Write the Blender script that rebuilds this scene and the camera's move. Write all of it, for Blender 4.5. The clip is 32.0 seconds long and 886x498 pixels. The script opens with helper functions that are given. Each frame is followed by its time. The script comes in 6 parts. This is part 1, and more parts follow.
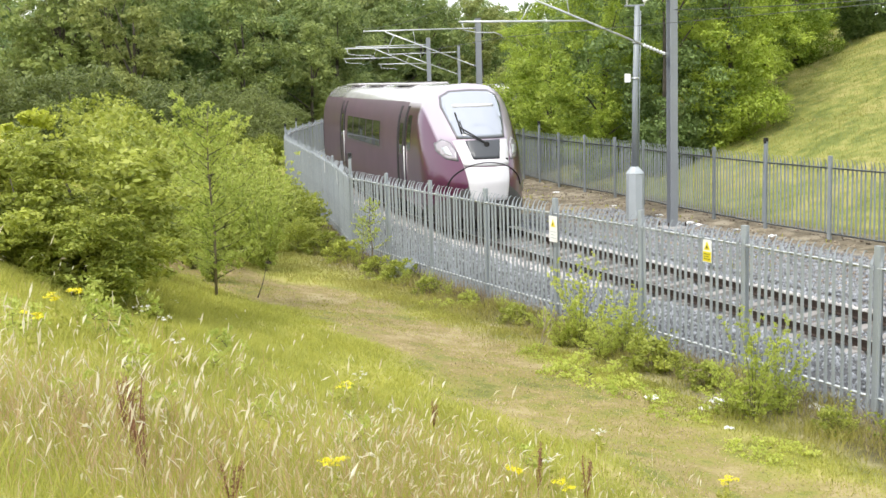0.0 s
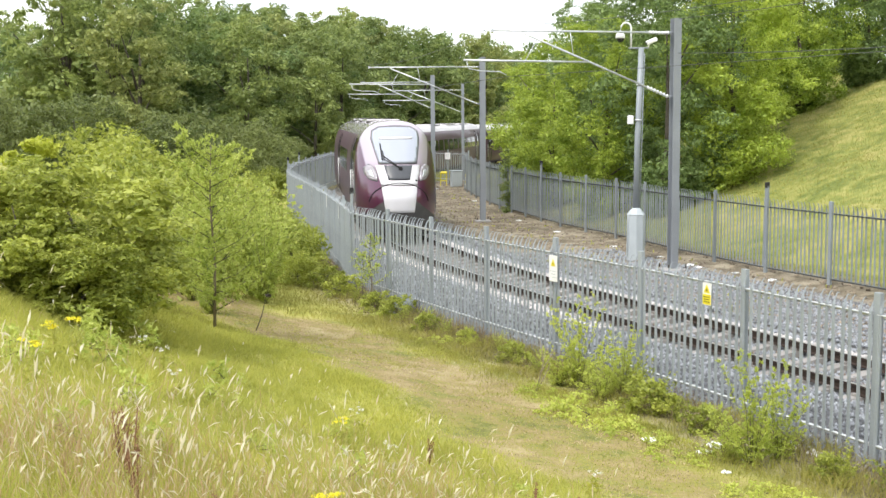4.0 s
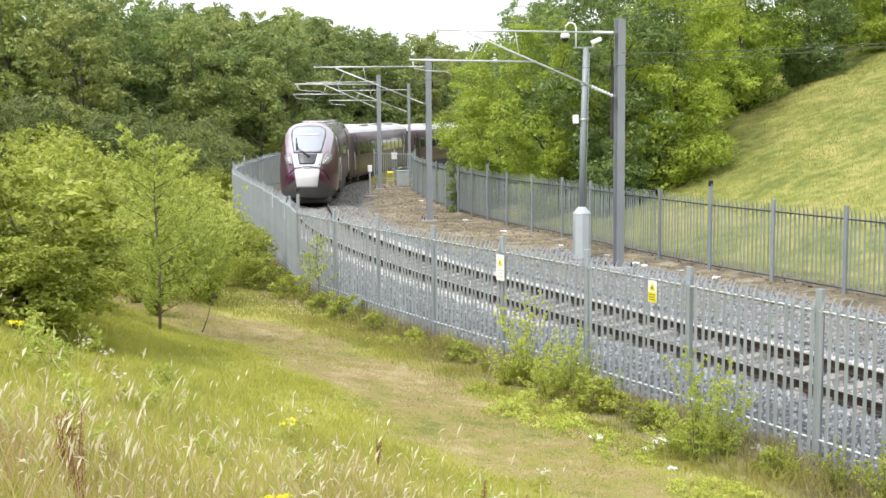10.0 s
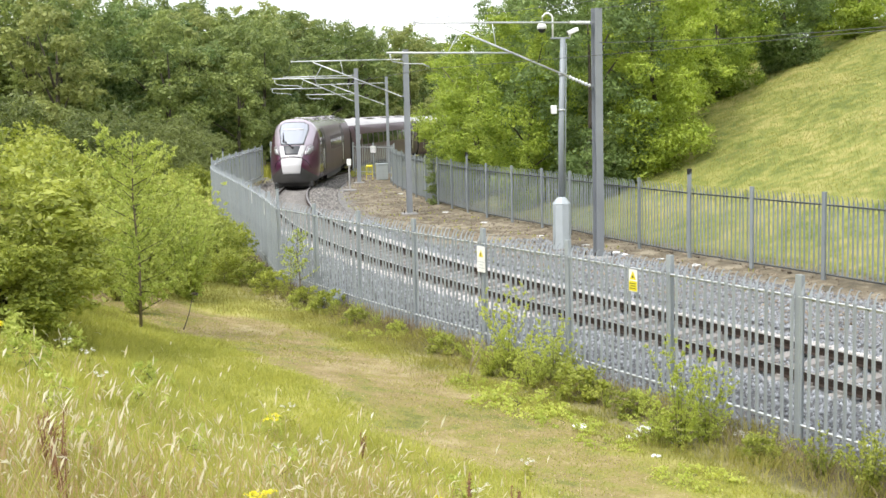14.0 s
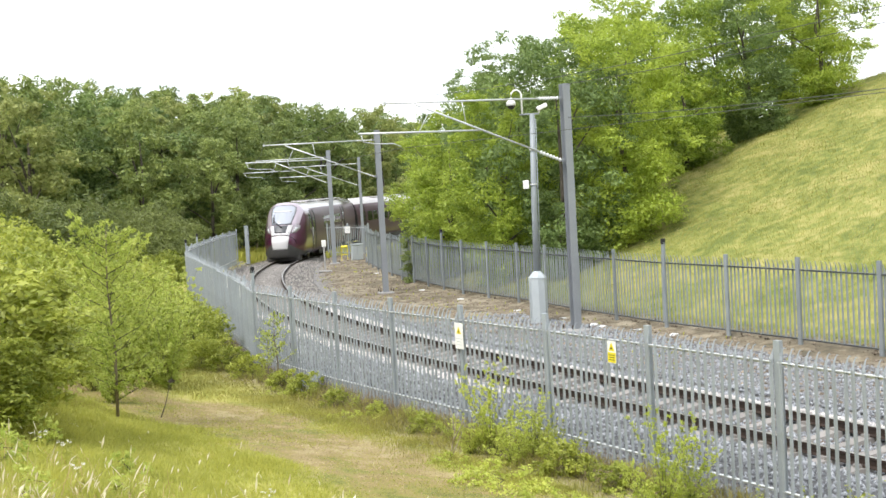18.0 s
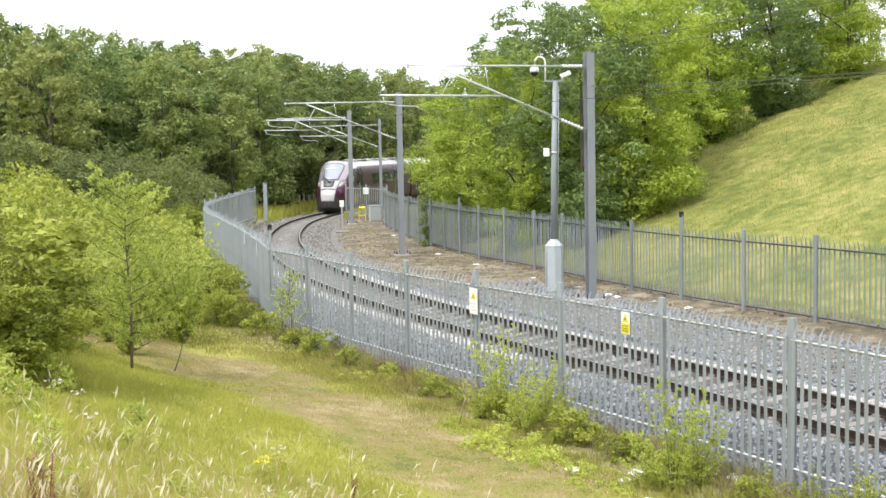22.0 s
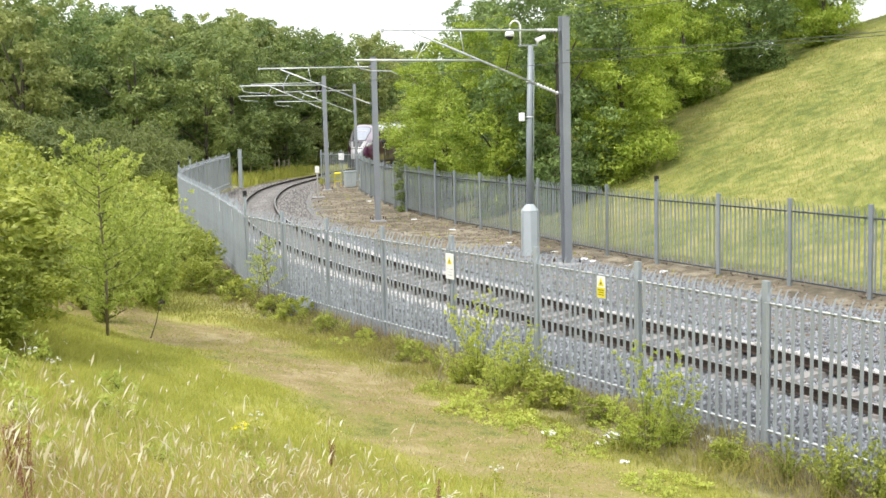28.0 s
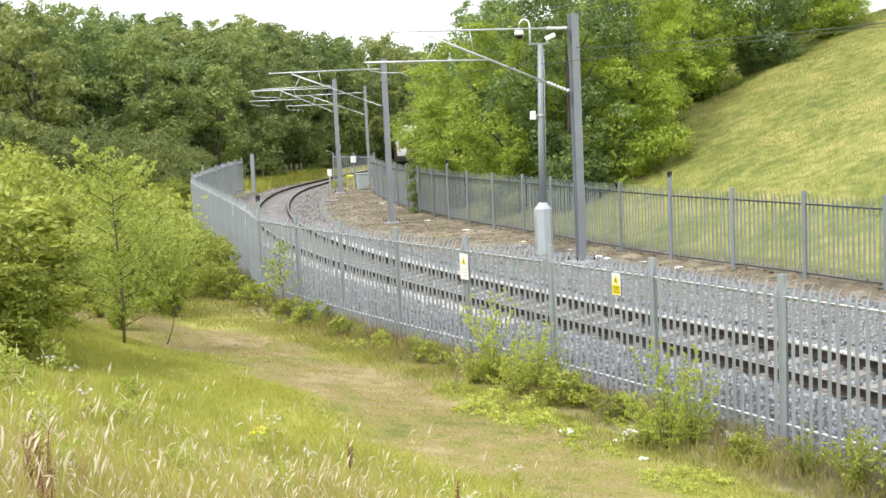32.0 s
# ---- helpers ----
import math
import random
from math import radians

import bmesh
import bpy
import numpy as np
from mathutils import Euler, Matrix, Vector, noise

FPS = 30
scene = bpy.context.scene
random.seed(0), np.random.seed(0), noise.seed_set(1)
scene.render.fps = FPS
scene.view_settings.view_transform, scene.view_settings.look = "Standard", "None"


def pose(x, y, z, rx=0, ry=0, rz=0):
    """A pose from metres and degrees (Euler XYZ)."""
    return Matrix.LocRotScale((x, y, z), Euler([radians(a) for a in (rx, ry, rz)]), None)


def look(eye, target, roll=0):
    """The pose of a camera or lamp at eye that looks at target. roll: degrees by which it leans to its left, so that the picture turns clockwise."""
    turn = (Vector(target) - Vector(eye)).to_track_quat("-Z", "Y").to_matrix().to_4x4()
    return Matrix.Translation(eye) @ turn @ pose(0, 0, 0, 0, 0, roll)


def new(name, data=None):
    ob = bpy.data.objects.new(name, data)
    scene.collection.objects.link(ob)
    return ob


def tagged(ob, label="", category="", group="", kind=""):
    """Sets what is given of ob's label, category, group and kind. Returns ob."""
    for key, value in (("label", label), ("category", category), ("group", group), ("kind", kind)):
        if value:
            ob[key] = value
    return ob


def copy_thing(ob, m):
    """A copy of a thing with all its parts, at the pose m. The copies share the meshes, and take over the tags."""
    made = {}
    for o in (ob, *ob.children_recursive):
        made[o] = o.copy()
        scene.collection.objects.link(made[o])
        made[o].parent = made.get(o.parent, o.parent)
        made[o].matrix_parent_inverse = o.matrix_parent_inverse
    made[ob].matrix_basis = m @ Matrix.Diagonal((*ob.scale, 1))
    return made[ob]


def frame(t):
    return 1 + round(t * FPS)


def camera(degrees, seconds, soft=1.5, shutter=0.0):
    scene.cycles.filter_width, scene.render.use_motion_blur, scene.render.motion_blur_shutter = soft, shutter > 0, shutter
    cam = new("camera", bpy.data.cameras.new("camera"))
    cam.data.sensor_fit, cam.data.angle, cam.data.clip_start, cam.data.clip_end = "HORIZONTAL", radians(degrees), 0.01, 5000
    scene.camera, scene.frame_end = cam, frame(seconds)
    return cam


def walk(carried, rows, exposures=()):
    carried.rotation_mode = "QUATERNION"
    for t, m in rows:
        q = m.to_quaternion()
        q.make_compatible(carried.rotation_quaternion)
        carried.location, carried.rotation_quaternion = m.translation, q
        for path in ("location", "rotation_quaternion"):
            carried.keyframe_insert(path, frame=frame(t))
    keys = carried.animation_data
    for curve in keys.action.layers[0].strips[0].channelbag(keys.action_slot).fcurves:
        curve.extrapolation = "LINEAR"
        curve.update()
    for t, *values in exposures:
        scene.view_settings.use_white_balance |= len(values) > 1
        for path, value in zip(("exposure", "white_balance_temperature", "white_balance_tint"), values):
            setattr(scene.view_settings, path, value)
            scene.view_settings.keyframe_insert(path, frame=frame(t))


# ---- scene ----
cam = camera(40.07, 32.0)
EYE = (0.0, 0.0, 4.15)
# seconds, turn to the left, tilt, lean
TURNS = [
    (0.0, 4.286, -8.034, 1.65),
    (0.5, 4.232, -7.741, 1.538),
    (1.0, 4.237, -7.579, 1.392),
    (1.5, 4.427, -7.422, 1.101),
    (2.0, 4.675, -7.325, 0.663),
    (2.5, 4.874, -7.167, 0.416),
    (3.0, 4.82, -6.95, 0.302),
    (3.5, 4.367, -6.608, 0.464),
    (5.5, 4.017, -5.848, 0.11),
    (6.0, 3.879, -5.945, -0.016),
    (6.5, 3.684, -6.065, -0.04),
    (7.0, 2.991, -6.165, 0.139),
    (7.5, 2.759, -6.225, 0.034),
    (8.0, 2.633, -6.201, 0.11),
    (8.5, 2.51, -6.17, 0.168),
    (9.0, 2.322, -6.123, 0.168),
    (9.5, 2.053, -6.134, 0.492),
    (10.0, 1.752, -6.324, 0.493),
    (10.5, 1.496, -6.506, 0.311),
    (11.0, 1.314, -6.713, 0.518),
    (11.5, 1.172, -6.897, 0.454),
    (12.0, 1.145, -7.01, 0.328),
    (12.5, 1.098, -6.947, 0.1),
    (13.0, 1.044, -6.867, 0.166),
    (13.5, 0.965, -6.804, 0.443),
    (14.0, 0.838, -6.693, 1.394),
    (14.5, 0.608, -6.596, 2.083),
    (16.5, -0.024, -6.546, 2.641),
    (17.0, -0.127, -6.063, 2.748),
    (17.5, -0.346, -3.334, 3.207),
    (18.0, -0.433, -3.083, 3.231),
    (18.5, -0.487, -3.184, 3.141),
    (19.0, -0.419, -3.72, 3.102),
    (19.5, -0.396, -4.187, 2.826),
    (20.0, -0.334, -4.297, 2.453),
    (20.5, -0.291, -4.405, 1.832),
    (21.0, -0.06, -4.498, 1.428),
    (21.5, 0.146, -4.591, 1.088),
    (22.0, 0.437, -4.733, 1.148),
    (22.5, 0.705, -4.952, 1.343),
    (23.0, 0.855, -5.166, 1.443),
    (23.5, 0.834, -5.331, 1.541),
    (24.0, 0.677, -5.521, 1.822),
    (24.5, 0.589, -5.85, 1.908),
    (25.0, 0.475, -6.036, 1.825),
    (25.5, 0.294, -6.266, 2.043),
    (26.0, 0.08, -6.418, 1.96),
    (26.5, -0.162, -6.527, 1.725),
    (28.5, -0.748, -6.366, 1.432),
    (29.0, -0.826, -6.432, 1.578),
    (29.5, -0.81, -6.555, 2.014),
    (30.0, -0.692, -6.49, 2.298),
    (30.5, -0.481, -6.403, 2.622),
    (31.0, -0.352, -6.401, 2.667),
    (31.5, -0.157, -6.394, 2.788),
    (32.0, 0., -6.343, 2.693),
]


def aim(turn, tilt, lean):
    return pose(*EYE, 0, 0, turn) @ pose(0, 0, 0, tilt) @ pose(0, 0, 0, 0, lean) @ pose(0, 0, 0, 90)


walk(cam, [(t, aim(a, b, c)) for t, a, b, c in TURNS])

# ---- light ----
world = bpy.data.worlds.new("overcast_sky")
scene.world = world
world.use_nodes = True
wn, wl = world.node_tree.nodes, world.node_tree.links
sky = wn.new("ShaderNodeTexSky")
sky.sky_type = "NISHITA"
sky.sun_disc = False
sky.sun_elevation, sky.sun_rotation = radians(52), radians(215)
sky.dust_density = 4.0
cloud = wn.new("ShaderNodeTexNoise")
cloud.inputs["Scale"].default_value = 2.5
cloud.inputs["Detail"].default_value = 5
ramp = wn.new("ShaderNodeValToRGB")
ramp.color_ramp.elements[0].position, ramp.color_ramp.elements[0].color = 0.35, (7.6, 8.1, 8.8, 1)
ramp.color_ramp.elements[1].position, ramp.color_ramp.elements[1].color = 0.6, (9.6, 9.7, 9.9, 1)
veil = wn.new("ShaderNodeMixRGB")
veil.inputs[0].default_value = 0.86
wl.new(cloud.outputs["Fac"], ramp.inputs[0])
wl.new(sky.outputs[0], veil.inputs[1])
wl.new(ramp.outputs[0], veil.inputs[2])
wl.new(veil.outputs[0], wn["Background"].inputs[0])
wn["Background"].inputs[1].default_value = 0.185

sun = new("sun", bpy.data.lights.new("sun", "SUN"))
sun.data.energy, sun.data.angle, sun.data.color = 2.9, radians(16), (1.0, 0.96, 0.9)
sun.matrix_world = look((0, 0, 60), (0 + 22, 0 + 30, 60 - 52))
scene.view_settings.exposure = 0.0


# ---- materials ----
def material(name, base, rough=0.6, metal=0.0, vary=0.25, scale=6.0, bump=0.0, fine=60.0, per=0.0, island=0.0, coat=0.0):
    """A painted, metal, stone or earth surface: base colour with stains (scale) and grain (fine), both as relief too.
    per: brightness spread from object to object; island: from piece to piece of one mesh."""
    m = bpy.data.materials.new(name)
    m.use_nodes = True
    n, l = m.node_tree.nodes, m.node_tree.links
    b = n["Principled BSDF"]
    co = n.new("ShaderNodeTexCoord")
    big, small = n.new("ShaderNodeTexNoise"), n.new("ShaderNodeTexNoise")
    big.inputs["Scale"].default_value, big.inputs["Detail"].default_value = scale, 6
    small.inputs["Scale"].default_value, small.inputs["Detail"].default_value = fine, 4
    l.new(co.outputs["Object"], big.inputs["Vector"])
    l.new(co.outputs["Object"], small.inputs["Vector"])
    add = n.new("ShaderNodeMath")
    add.operation = "MULTIPLY_ADD"
    l.new(small.outputs["Fac"], add.inputs[0])
    add.inputs[1].default_value = 0.6
    l.new(big.outputs["Fac"], add.inputs[2])
    last = add.outputs[0]
    for spread, node, socket in ((per, "ShaderNodeObjectInfo", "Random"), (island, "ShaderNodeNewGeometry", "Random Per Island")):
        if spread:
            info = n.new(node)
            more = n.new("ShaderNodeMath")
            more.operation = "MULTIPLY_ADD"
            l.new(info.outputs[socket], more.inputs[0])
            more.inputs[1].default_value = spread
            l.new(last, more.inputs[2])
            last = more.outputs[0]
    r = n.new("ShaderNodeMapRange")
    r.inputs["From Min"].default_value, r.inputs["From Max"].default_value = 0.35, 1.25 + 0.8 * (per + island)
    r.inputs["To Min"].default_value, r.inputs["To Max"].default_value = 1 - vary, 1 + vary
    l.new(last, r.inputs["Value"])
    mul = n.new("ShaderNodeMixRGB")
    mul.blend_type = "MULTIPLY"
    mul.inputs[0].default_value = 1
    mul.inputs[1].default_value = (*base, 1)
    l.new(r.outputs[0], mul.inputs[2])
    l.new(mul.outputs[0], b.inputs["Base Color"])
    b.inputs["Roughness"].default_value, b.inputs["Metallic"].default_value = rough, metal
    b.inputs["Coat Weight"].default_value = coat
    b.inputs["Coat Roughness"].default_value = 0.08
    if bump:
        bp = n.new("ShaderNodeBump")
        bp.inputs["Strength"].default_value, bp.inputs["Distance"].default_value = 0.6, bump
        l.new(add.outputs[0], bp.inputs["Height"])
        l.new(bp.outputs[0], b.inputs["Normal"])
    return m


def leaf_material(name, dark, light, through_light=0.45, rough=0.5):
    """Leaves and blades: a colour between two, from piece to piece, that lets light through."""
    m = bpy.data.materials.new(name)
    m.use_nodes = True
    n, l = m.node_tree.nodes, m.node_tree.links
    b, out = n["Principled BSDF"], n["Material Output"]
    geo, info = n.new("ShaderNodeNewGeometry"), n.new("ShaderNodeObjectInfo")
    co, big = n.new("ShaderNodeTexCoord"), n.new("ShaderNodeTexNoise")
    big.inputs["Scale"].default_value = 0.9
    l.new(co.outputs["Object"], big.inputs["Vector"])
    a1, a2 = n.new("ShaderNodeMath"), n.new("ShaderNodeMath")
    a1.operation = a2.operation = "MULTIPLY_ADD"
    l.new(geo.outputs["Random Per Island"], a1.inputs[0])
    a1.inputs[1].default_value = 0.55
    l.new(big.outputs["Fac"], a1.inputs[2])
    l.new(info.outputs["Random"], a2.inputs[0])
    a2.inputs[1].default_value = 0.35
    l.new(a1.outputs[0], a2.inputs[2])
    r = n.new("ShaderNodeMapRange")
    r.inputs["From Min"].default_value, r.inputs["From Max"].default_value = 0.35, 1.45
    l.new(a2.outputs[0], r.inputs["Value"])
    mix = n.new("ShaderNodeMixRGB")
    mix.inputs[1].default_value, mix.inputs[2].default_value = (*dark, 1), (*light, 1)
    l.new(r.outputs[0], mix.inputs[0])
    l.new(mix.outputs[0], b.inputs["Base Color"])
    b.inputs["Roughness"].default_value = rough
    tr, ms = n.new("ShaderNodeBsdfTranslucent"), n.new("ShaderNodeMixShader")
    l.new(mix.outputs[0], tr.inputs["Color"])
    ms.inputs[0].default_value = through_light
    l.new(b.outputs[0], ms.inputs[1])
    l.new(tr.outputs[0], ms.inputs[2])
    l.new(ms.outputs[0], out.inputs[0])
    return m


def glow(name, colour, strength):
    m = bpy.data.materials.new(name)
    m.use_nodes = True
    b = m.node_tree.nodes["Principled BSDF"]
    b.inputs["Base Color"].default_value = (*colour, 1)
    b.inputs["Emission Color"].default_value = (*colour, 1)
    b.inputs["Emission Strength"].default_value = strength
    return m


GALV = material("galvanised_steel", (0.315, 0.348, 0.372), 0.5, 0.12, 0.22, 1.5, 0.0, 45, per=0.35)
GALV_OLD = material("dull_galvanised_post", (0.25, 0.278, 0.298), 0.5, 0.15, 0.25, 1.5, 0.0, 45, per=0.4)
# Whitened base: the sky's gleam on the rail tops is put into the colour.
SKYLIT_RAIL = material("skylit_galvanised_rail", (0.62, 0.64, 0.66), 0.45, 0.2, 0.15, 1.5, 0.0, 45)
# Same steel darkened: shade under the right fence's rails is in the colour.
SHADED_RAIL = material("shaded_galvanised_rail", (0.14, 0.152, 0.162), 0.5, 0.3, 0.25, 1.5, 0.0, 45)
GALV_MAST = material("mast_galvanised", (0.265, 0.285, 0.31), 0.5, 0.2, 0.22, 0.9, 0.001, 40)
CLAMP = material("pale_alloy", (0.62, 0.64, 0.66), 0.4, 0.5, 0.15, 3, 0, 50)
PORCELAIN = material("insulator_grey", (0.72, 0.73, 0.74), 0.3, 0, 0.1)
BLACK = material("black_plastic", (0.012, 0.012, 0.013), 0.5, 0, 0.2)
RUST = material("rusty_rail", (0.044, 0.029, 0.022), 0.75, 0.2, 0.45, 2, 0.002, 70)
RAIL_TOP = material("polished_rail_head", (0.42, 0.40, 0.39), 0.32, 0.85, 0.2, 3, 0, 60)
CONCRETE = material("weathered_concrete", (0.33, 0.325, 0.32), 0.85, 0, 0.3, 3, 0.003, 60, per=0.5)
SLEEPER_GREY = material("grimy_sleeper_concrete", (0.27, 0.255, 0.24), 0.88, 0, 0.35, 3, 0.003, 60, per=0.6)
# Bed colour darkened to stand for shade in the gaps between stones.
BALLAST = material("shade_dark_ballast", (0.105, 0.108, 0.112), 0.9, 0, 0.5, 9, 0.05, 22)
STONE = material("ballast_stone", (0.225, 0.238, 0.256), 0.85, 0, 0.8, 3, 0.0, 60, island=1.4)
WHITE_PAINT = material("white_paint", (0.80, 0.80, 0.79), 0.45, 0, 0.08, 4, 0, 50)
YELLOW = material("yellow_paint", (0.74, 0.63, 0.03), 0.5, 0, 0.12, 4, 0, 50)
GREY_BOX = material("grey_cabinet_paint", (0.44, 0.485, 0.51), 0.5, 0, 0.12, 3, 0, 50)
BARK = material("bark", (0.10, 0.085, 0.065), 0.9, 0, 0.4, 5, 0.01, 40)
BARK_PALE = material("young_bark", (0.20, 0.165, 0.11), 0.85, 0, 0.4, 5, 0.004, 40)
STEM = material("green_brown_stem", (0.19, 0.20, 0.075), 0.8, 0, 0.3, 5, 0, 40)
TIMBER = material("weathered_timber", (0.33, 0.28, 0.21), 0.85, 0, 0.35, 4, 0.004, 60)
LITTER = material("white_plastic_litter", (0.80, 0.80, 0.80), 0.5, 0, 0.15, 6)
WIRE = material("copper_wire_grey", (0.14, 0.145, 0.14), 0.5, 0.6, 0.2)

LEAF_NEAR = leaf_material("bush_leaf", (0.135, 0.19, 0.018), (0.60, 0.63, 0.125), 0.4)
LEAF_TREE = leaf_material("maple_leaf", (0.105, 0.20, 0.025), (0.56, 0.65, 0.105), 0.45)
LEAF_FAR = leaf_material("woodland_leaf", (0.09, 0.148, 0.043), (0.43, 0.495, 0.15), 0.4)
LEAF_OAK = leaf_material("oak_leaf", (0.065, 0.125, 0.04), (0.32, 0.42, 0.13), 0.38)
LEAF_ASH = leaf_material("ash_leaf", (0.15, 0.20, 0.055), (0.50, 0.53, 0.18), 0.45)
LEAF_HAZEL = leaf_material("hazel_leaf", (0.26, 0.35, 0.045), (0.72, 0.76, 0.22), 0.5)
LEAF_DARK = leaf_material("ivy_leaf", (0.10, 0.16, 0.045), (0.32, 0.38, 0.12), 0.3)
LEAF_YOUNG = leaf_material("willow_leaf", (0.34, 0.43, 0.06), (0.74, 0.77, 0.19), 0.5)
LEAF_GOLD = leaf_material("elder_leaf", (0.36, 0.42, 0.04), (0.72, 0.73, 0.12), 0.45)
LEAF_HEDGE = leaf_material("hedge_leaf", (0.06, 0.095, 0.026), (0.27, 0.31, 0.088), 0.38)
MEADOW = leaf_material("meadow_blade", (0.24, 0.27, 0.055), (0.52, 0.49, 0.14), 0.55)
MEADOW_STRAW = leaf_material("meadow_seed_grass", (0.42, 0.37, 0.14), (0.62, 0.54, 0.27), 0.4)
GRASS = leaf_material("grass_blade", (0.25, 0.285, 0.045), (0.60, 0.585, 0.135), 0.5)
GRASS_DULL = leaf_material("verge_grass_blade", (0.17, 0.185, 0.035), (0.48, 0.44, 0.12), 0.45)
DEAD = leaf_material("dead_stems", (0.14, 0.10, 0.055), (0.36, 0.28, 0.16), 0.3)
DRY = leaf_material("dry_grass_head", (0.60, 0.50, 0.30), (0.93, 0.90, 0.74), 0.3)
DOCK = leaf_material("dock_seed", (0.17, 0.075, 0.04), (0.33, 0.165, 0.08), 0.2)
FLOWER = leaf_material("ragwort_flower", (0.80, 0.70, 0.015), (0.88, 0.82, 0.05), 0.3)
TAWNY = leaf_material("tawny_blade", (0.36, 0.22, 0.10), (0.62, 0.46, 0.26), 0.3)
STRAW = leaf_material("straw_blade", (0.46, 0.33, 0.19), (0.74, 0.61, 0.42), 0.3)


# ---- mesh helpers ----
def mesh_of(name, verts, faces, mats, idx=None, smooth=False):
    me = bpy.data.meshes.new(name)
    me.from_pydata([tuple(v) for v in verts], [], faces)
    for m in (mats if isinstance(mats, (list, tuple)) else [mats]):
        me.materials.append(m)
    if idx is not None:
        me.polygons.foreach_set("material_index", np.asarray(idx, dtype=np.int32))
    me.polygons.foreach_set("use_smooth", [smooth] * len(me.polygons))
    me.update()
    return me


def fast_mesh(name, verts, size, mats):
    """A mesh of loose faces of `size` corners each, from an array of corners (faces, size, 3)."""
    n = len(verts)
    me = bpy.data.meshes.new(name)
    me.vertices.add(n * size)
    me.vertices.foreach_set("co", verts.reshape(-1).astype(np.float32))
    me.loops.add(n * size)
    me.loops.foreach_set("vertex_index", np.arange(n * size, dtype=np.int32))
    me.polygons.add(n)
    me.polygons.foreach_set("loop_start", np.arange(0, n * size, size, dtype=np.int32))
    me.update(calc_edges=True)
    for m in (mats if isinstance(mats, (list, tuple)) else [mats]):
        me.materials.append(m)
    return me


def thing(name, label, category, m=None, group="", kind=""):
    ob = new(name)
    if m is not None:
        ob.matrix_basis = m
    return tagged(ob, label, category, group, kind)


def part(name, data, parent, m=None, label="", kind=""):
    if isinstance(data, bmesh.types.BMesh):
        me = bpy.data.meshes.new(name)
        data.to_mesh(me)
        data.free()
        data = me
    ob = new(name, data)
    ob.parent = parent
    if m is not None:
        ob.matrix_basis = m
    return tagged(ob, label, kind=kind)


def bm_finish(bm, name, mats, smooth=False):
    me = bpy.data.meshes.new(name)
    bmesh.ops.recalc_face_normals(bm, faces=bm.faces)
    for f in bm.faces:
        f.smooth = smooth
    bm.to_mesh(me)
    bm.free()
    for m in (mats if isinstance(mats, (list, tuple)) else [mats]):
        me.materials.append(m)
    return me


def box(name, sx, sy, sz, mat, bevel=0.01, base=True):
    """A bevelled box; its origin is at the middle of its foot, or at its middle."""
    bm = bmesh.new()
    bmesh.ops.create_cube(bm, size=1)
    bmesh.ops.scale(bm, vec=(sx, sy, sz), verts=bm.verts)
    if base:
        bmesh.ops.translate(bm, vec=(0, 0, sz / 2), verts=bm.verts)
    if bevel:
        bmesh.ops.bevel(bm, geom=bm.edges, offset=bevel, segments=1, affect="EDGES")
    return bm_finish(bm, name, mat)


def tube(name, points, radii, mat, sides=8, smooth=True):
    """A tube along points; radii: one for all or one for each."""
    pts = [Vector(p) for p in points]
    rad = radii if isinstance(radii, (list, tuple)) else [radii] * len(pts)
    verts, faces = [], []
    for i, p in enumerate(pts):
        d = (pts[min(i + 1, len(pts) - 1)] - pts[max(i - 1, 0)]).normalized()
        a = d.orthogonal().normalized() if abs(d.z) > 0.95 else d.cross(Vector((0, 0, 1))).normalized()
        b = d.cross(a)
        for k in range(sides):
            w = 2 * math.pi * k / sides
            verts.append(p + rad[i] * (math.cos(w) * a + math.sin(w) * b))
    for i in range(len(pts) - 1):
        for k in range(sides):
            k2 = (k + 1) % sides
            faces.append((i * sides + k, i * sides + k2, (i + 1) * sides + k2, (i + 1) * sides + k))
    faces.append(tuple(range(sides))[::-1])
    faces.append(tuple((len(pts) - 1) * sides + k for k in range(sides)))
    return mesh_of(name, verts, faces, mat, smooth=smooth)


def sweep(name, profile, path, mats, idx=None, smooth=False):
    """A closed profile of (across to the right, up) carried along path rows of (x, y, z)."""
    verts, faces, mi = [], [], []
    n = len(profile)
    for i, p in enumerate(path):
        a, b = Vector(path[max(i - 1, 0)]), Vector(path[min(i + 1, len(path) - 1)])
        d = (b - a)
        d.z = 0
        d.normalize()
        r = Vector((d.y, -d.x, 0))
        verts += [Vector(p) + u * r + Vector((0, 0, v)) for u, v in profile]
    for i in range(len(path) - 1):
        for k in range(n):
            k2 = (k + 1) % n
            faces.append((i * n + k, i * n + k2, (i + 1) * n + k2, (i + 1) * n + k))
            mi.append(idx[k] if idx else 0)
    return mesh_of(name, verts, faces, mats, mi, smooth)


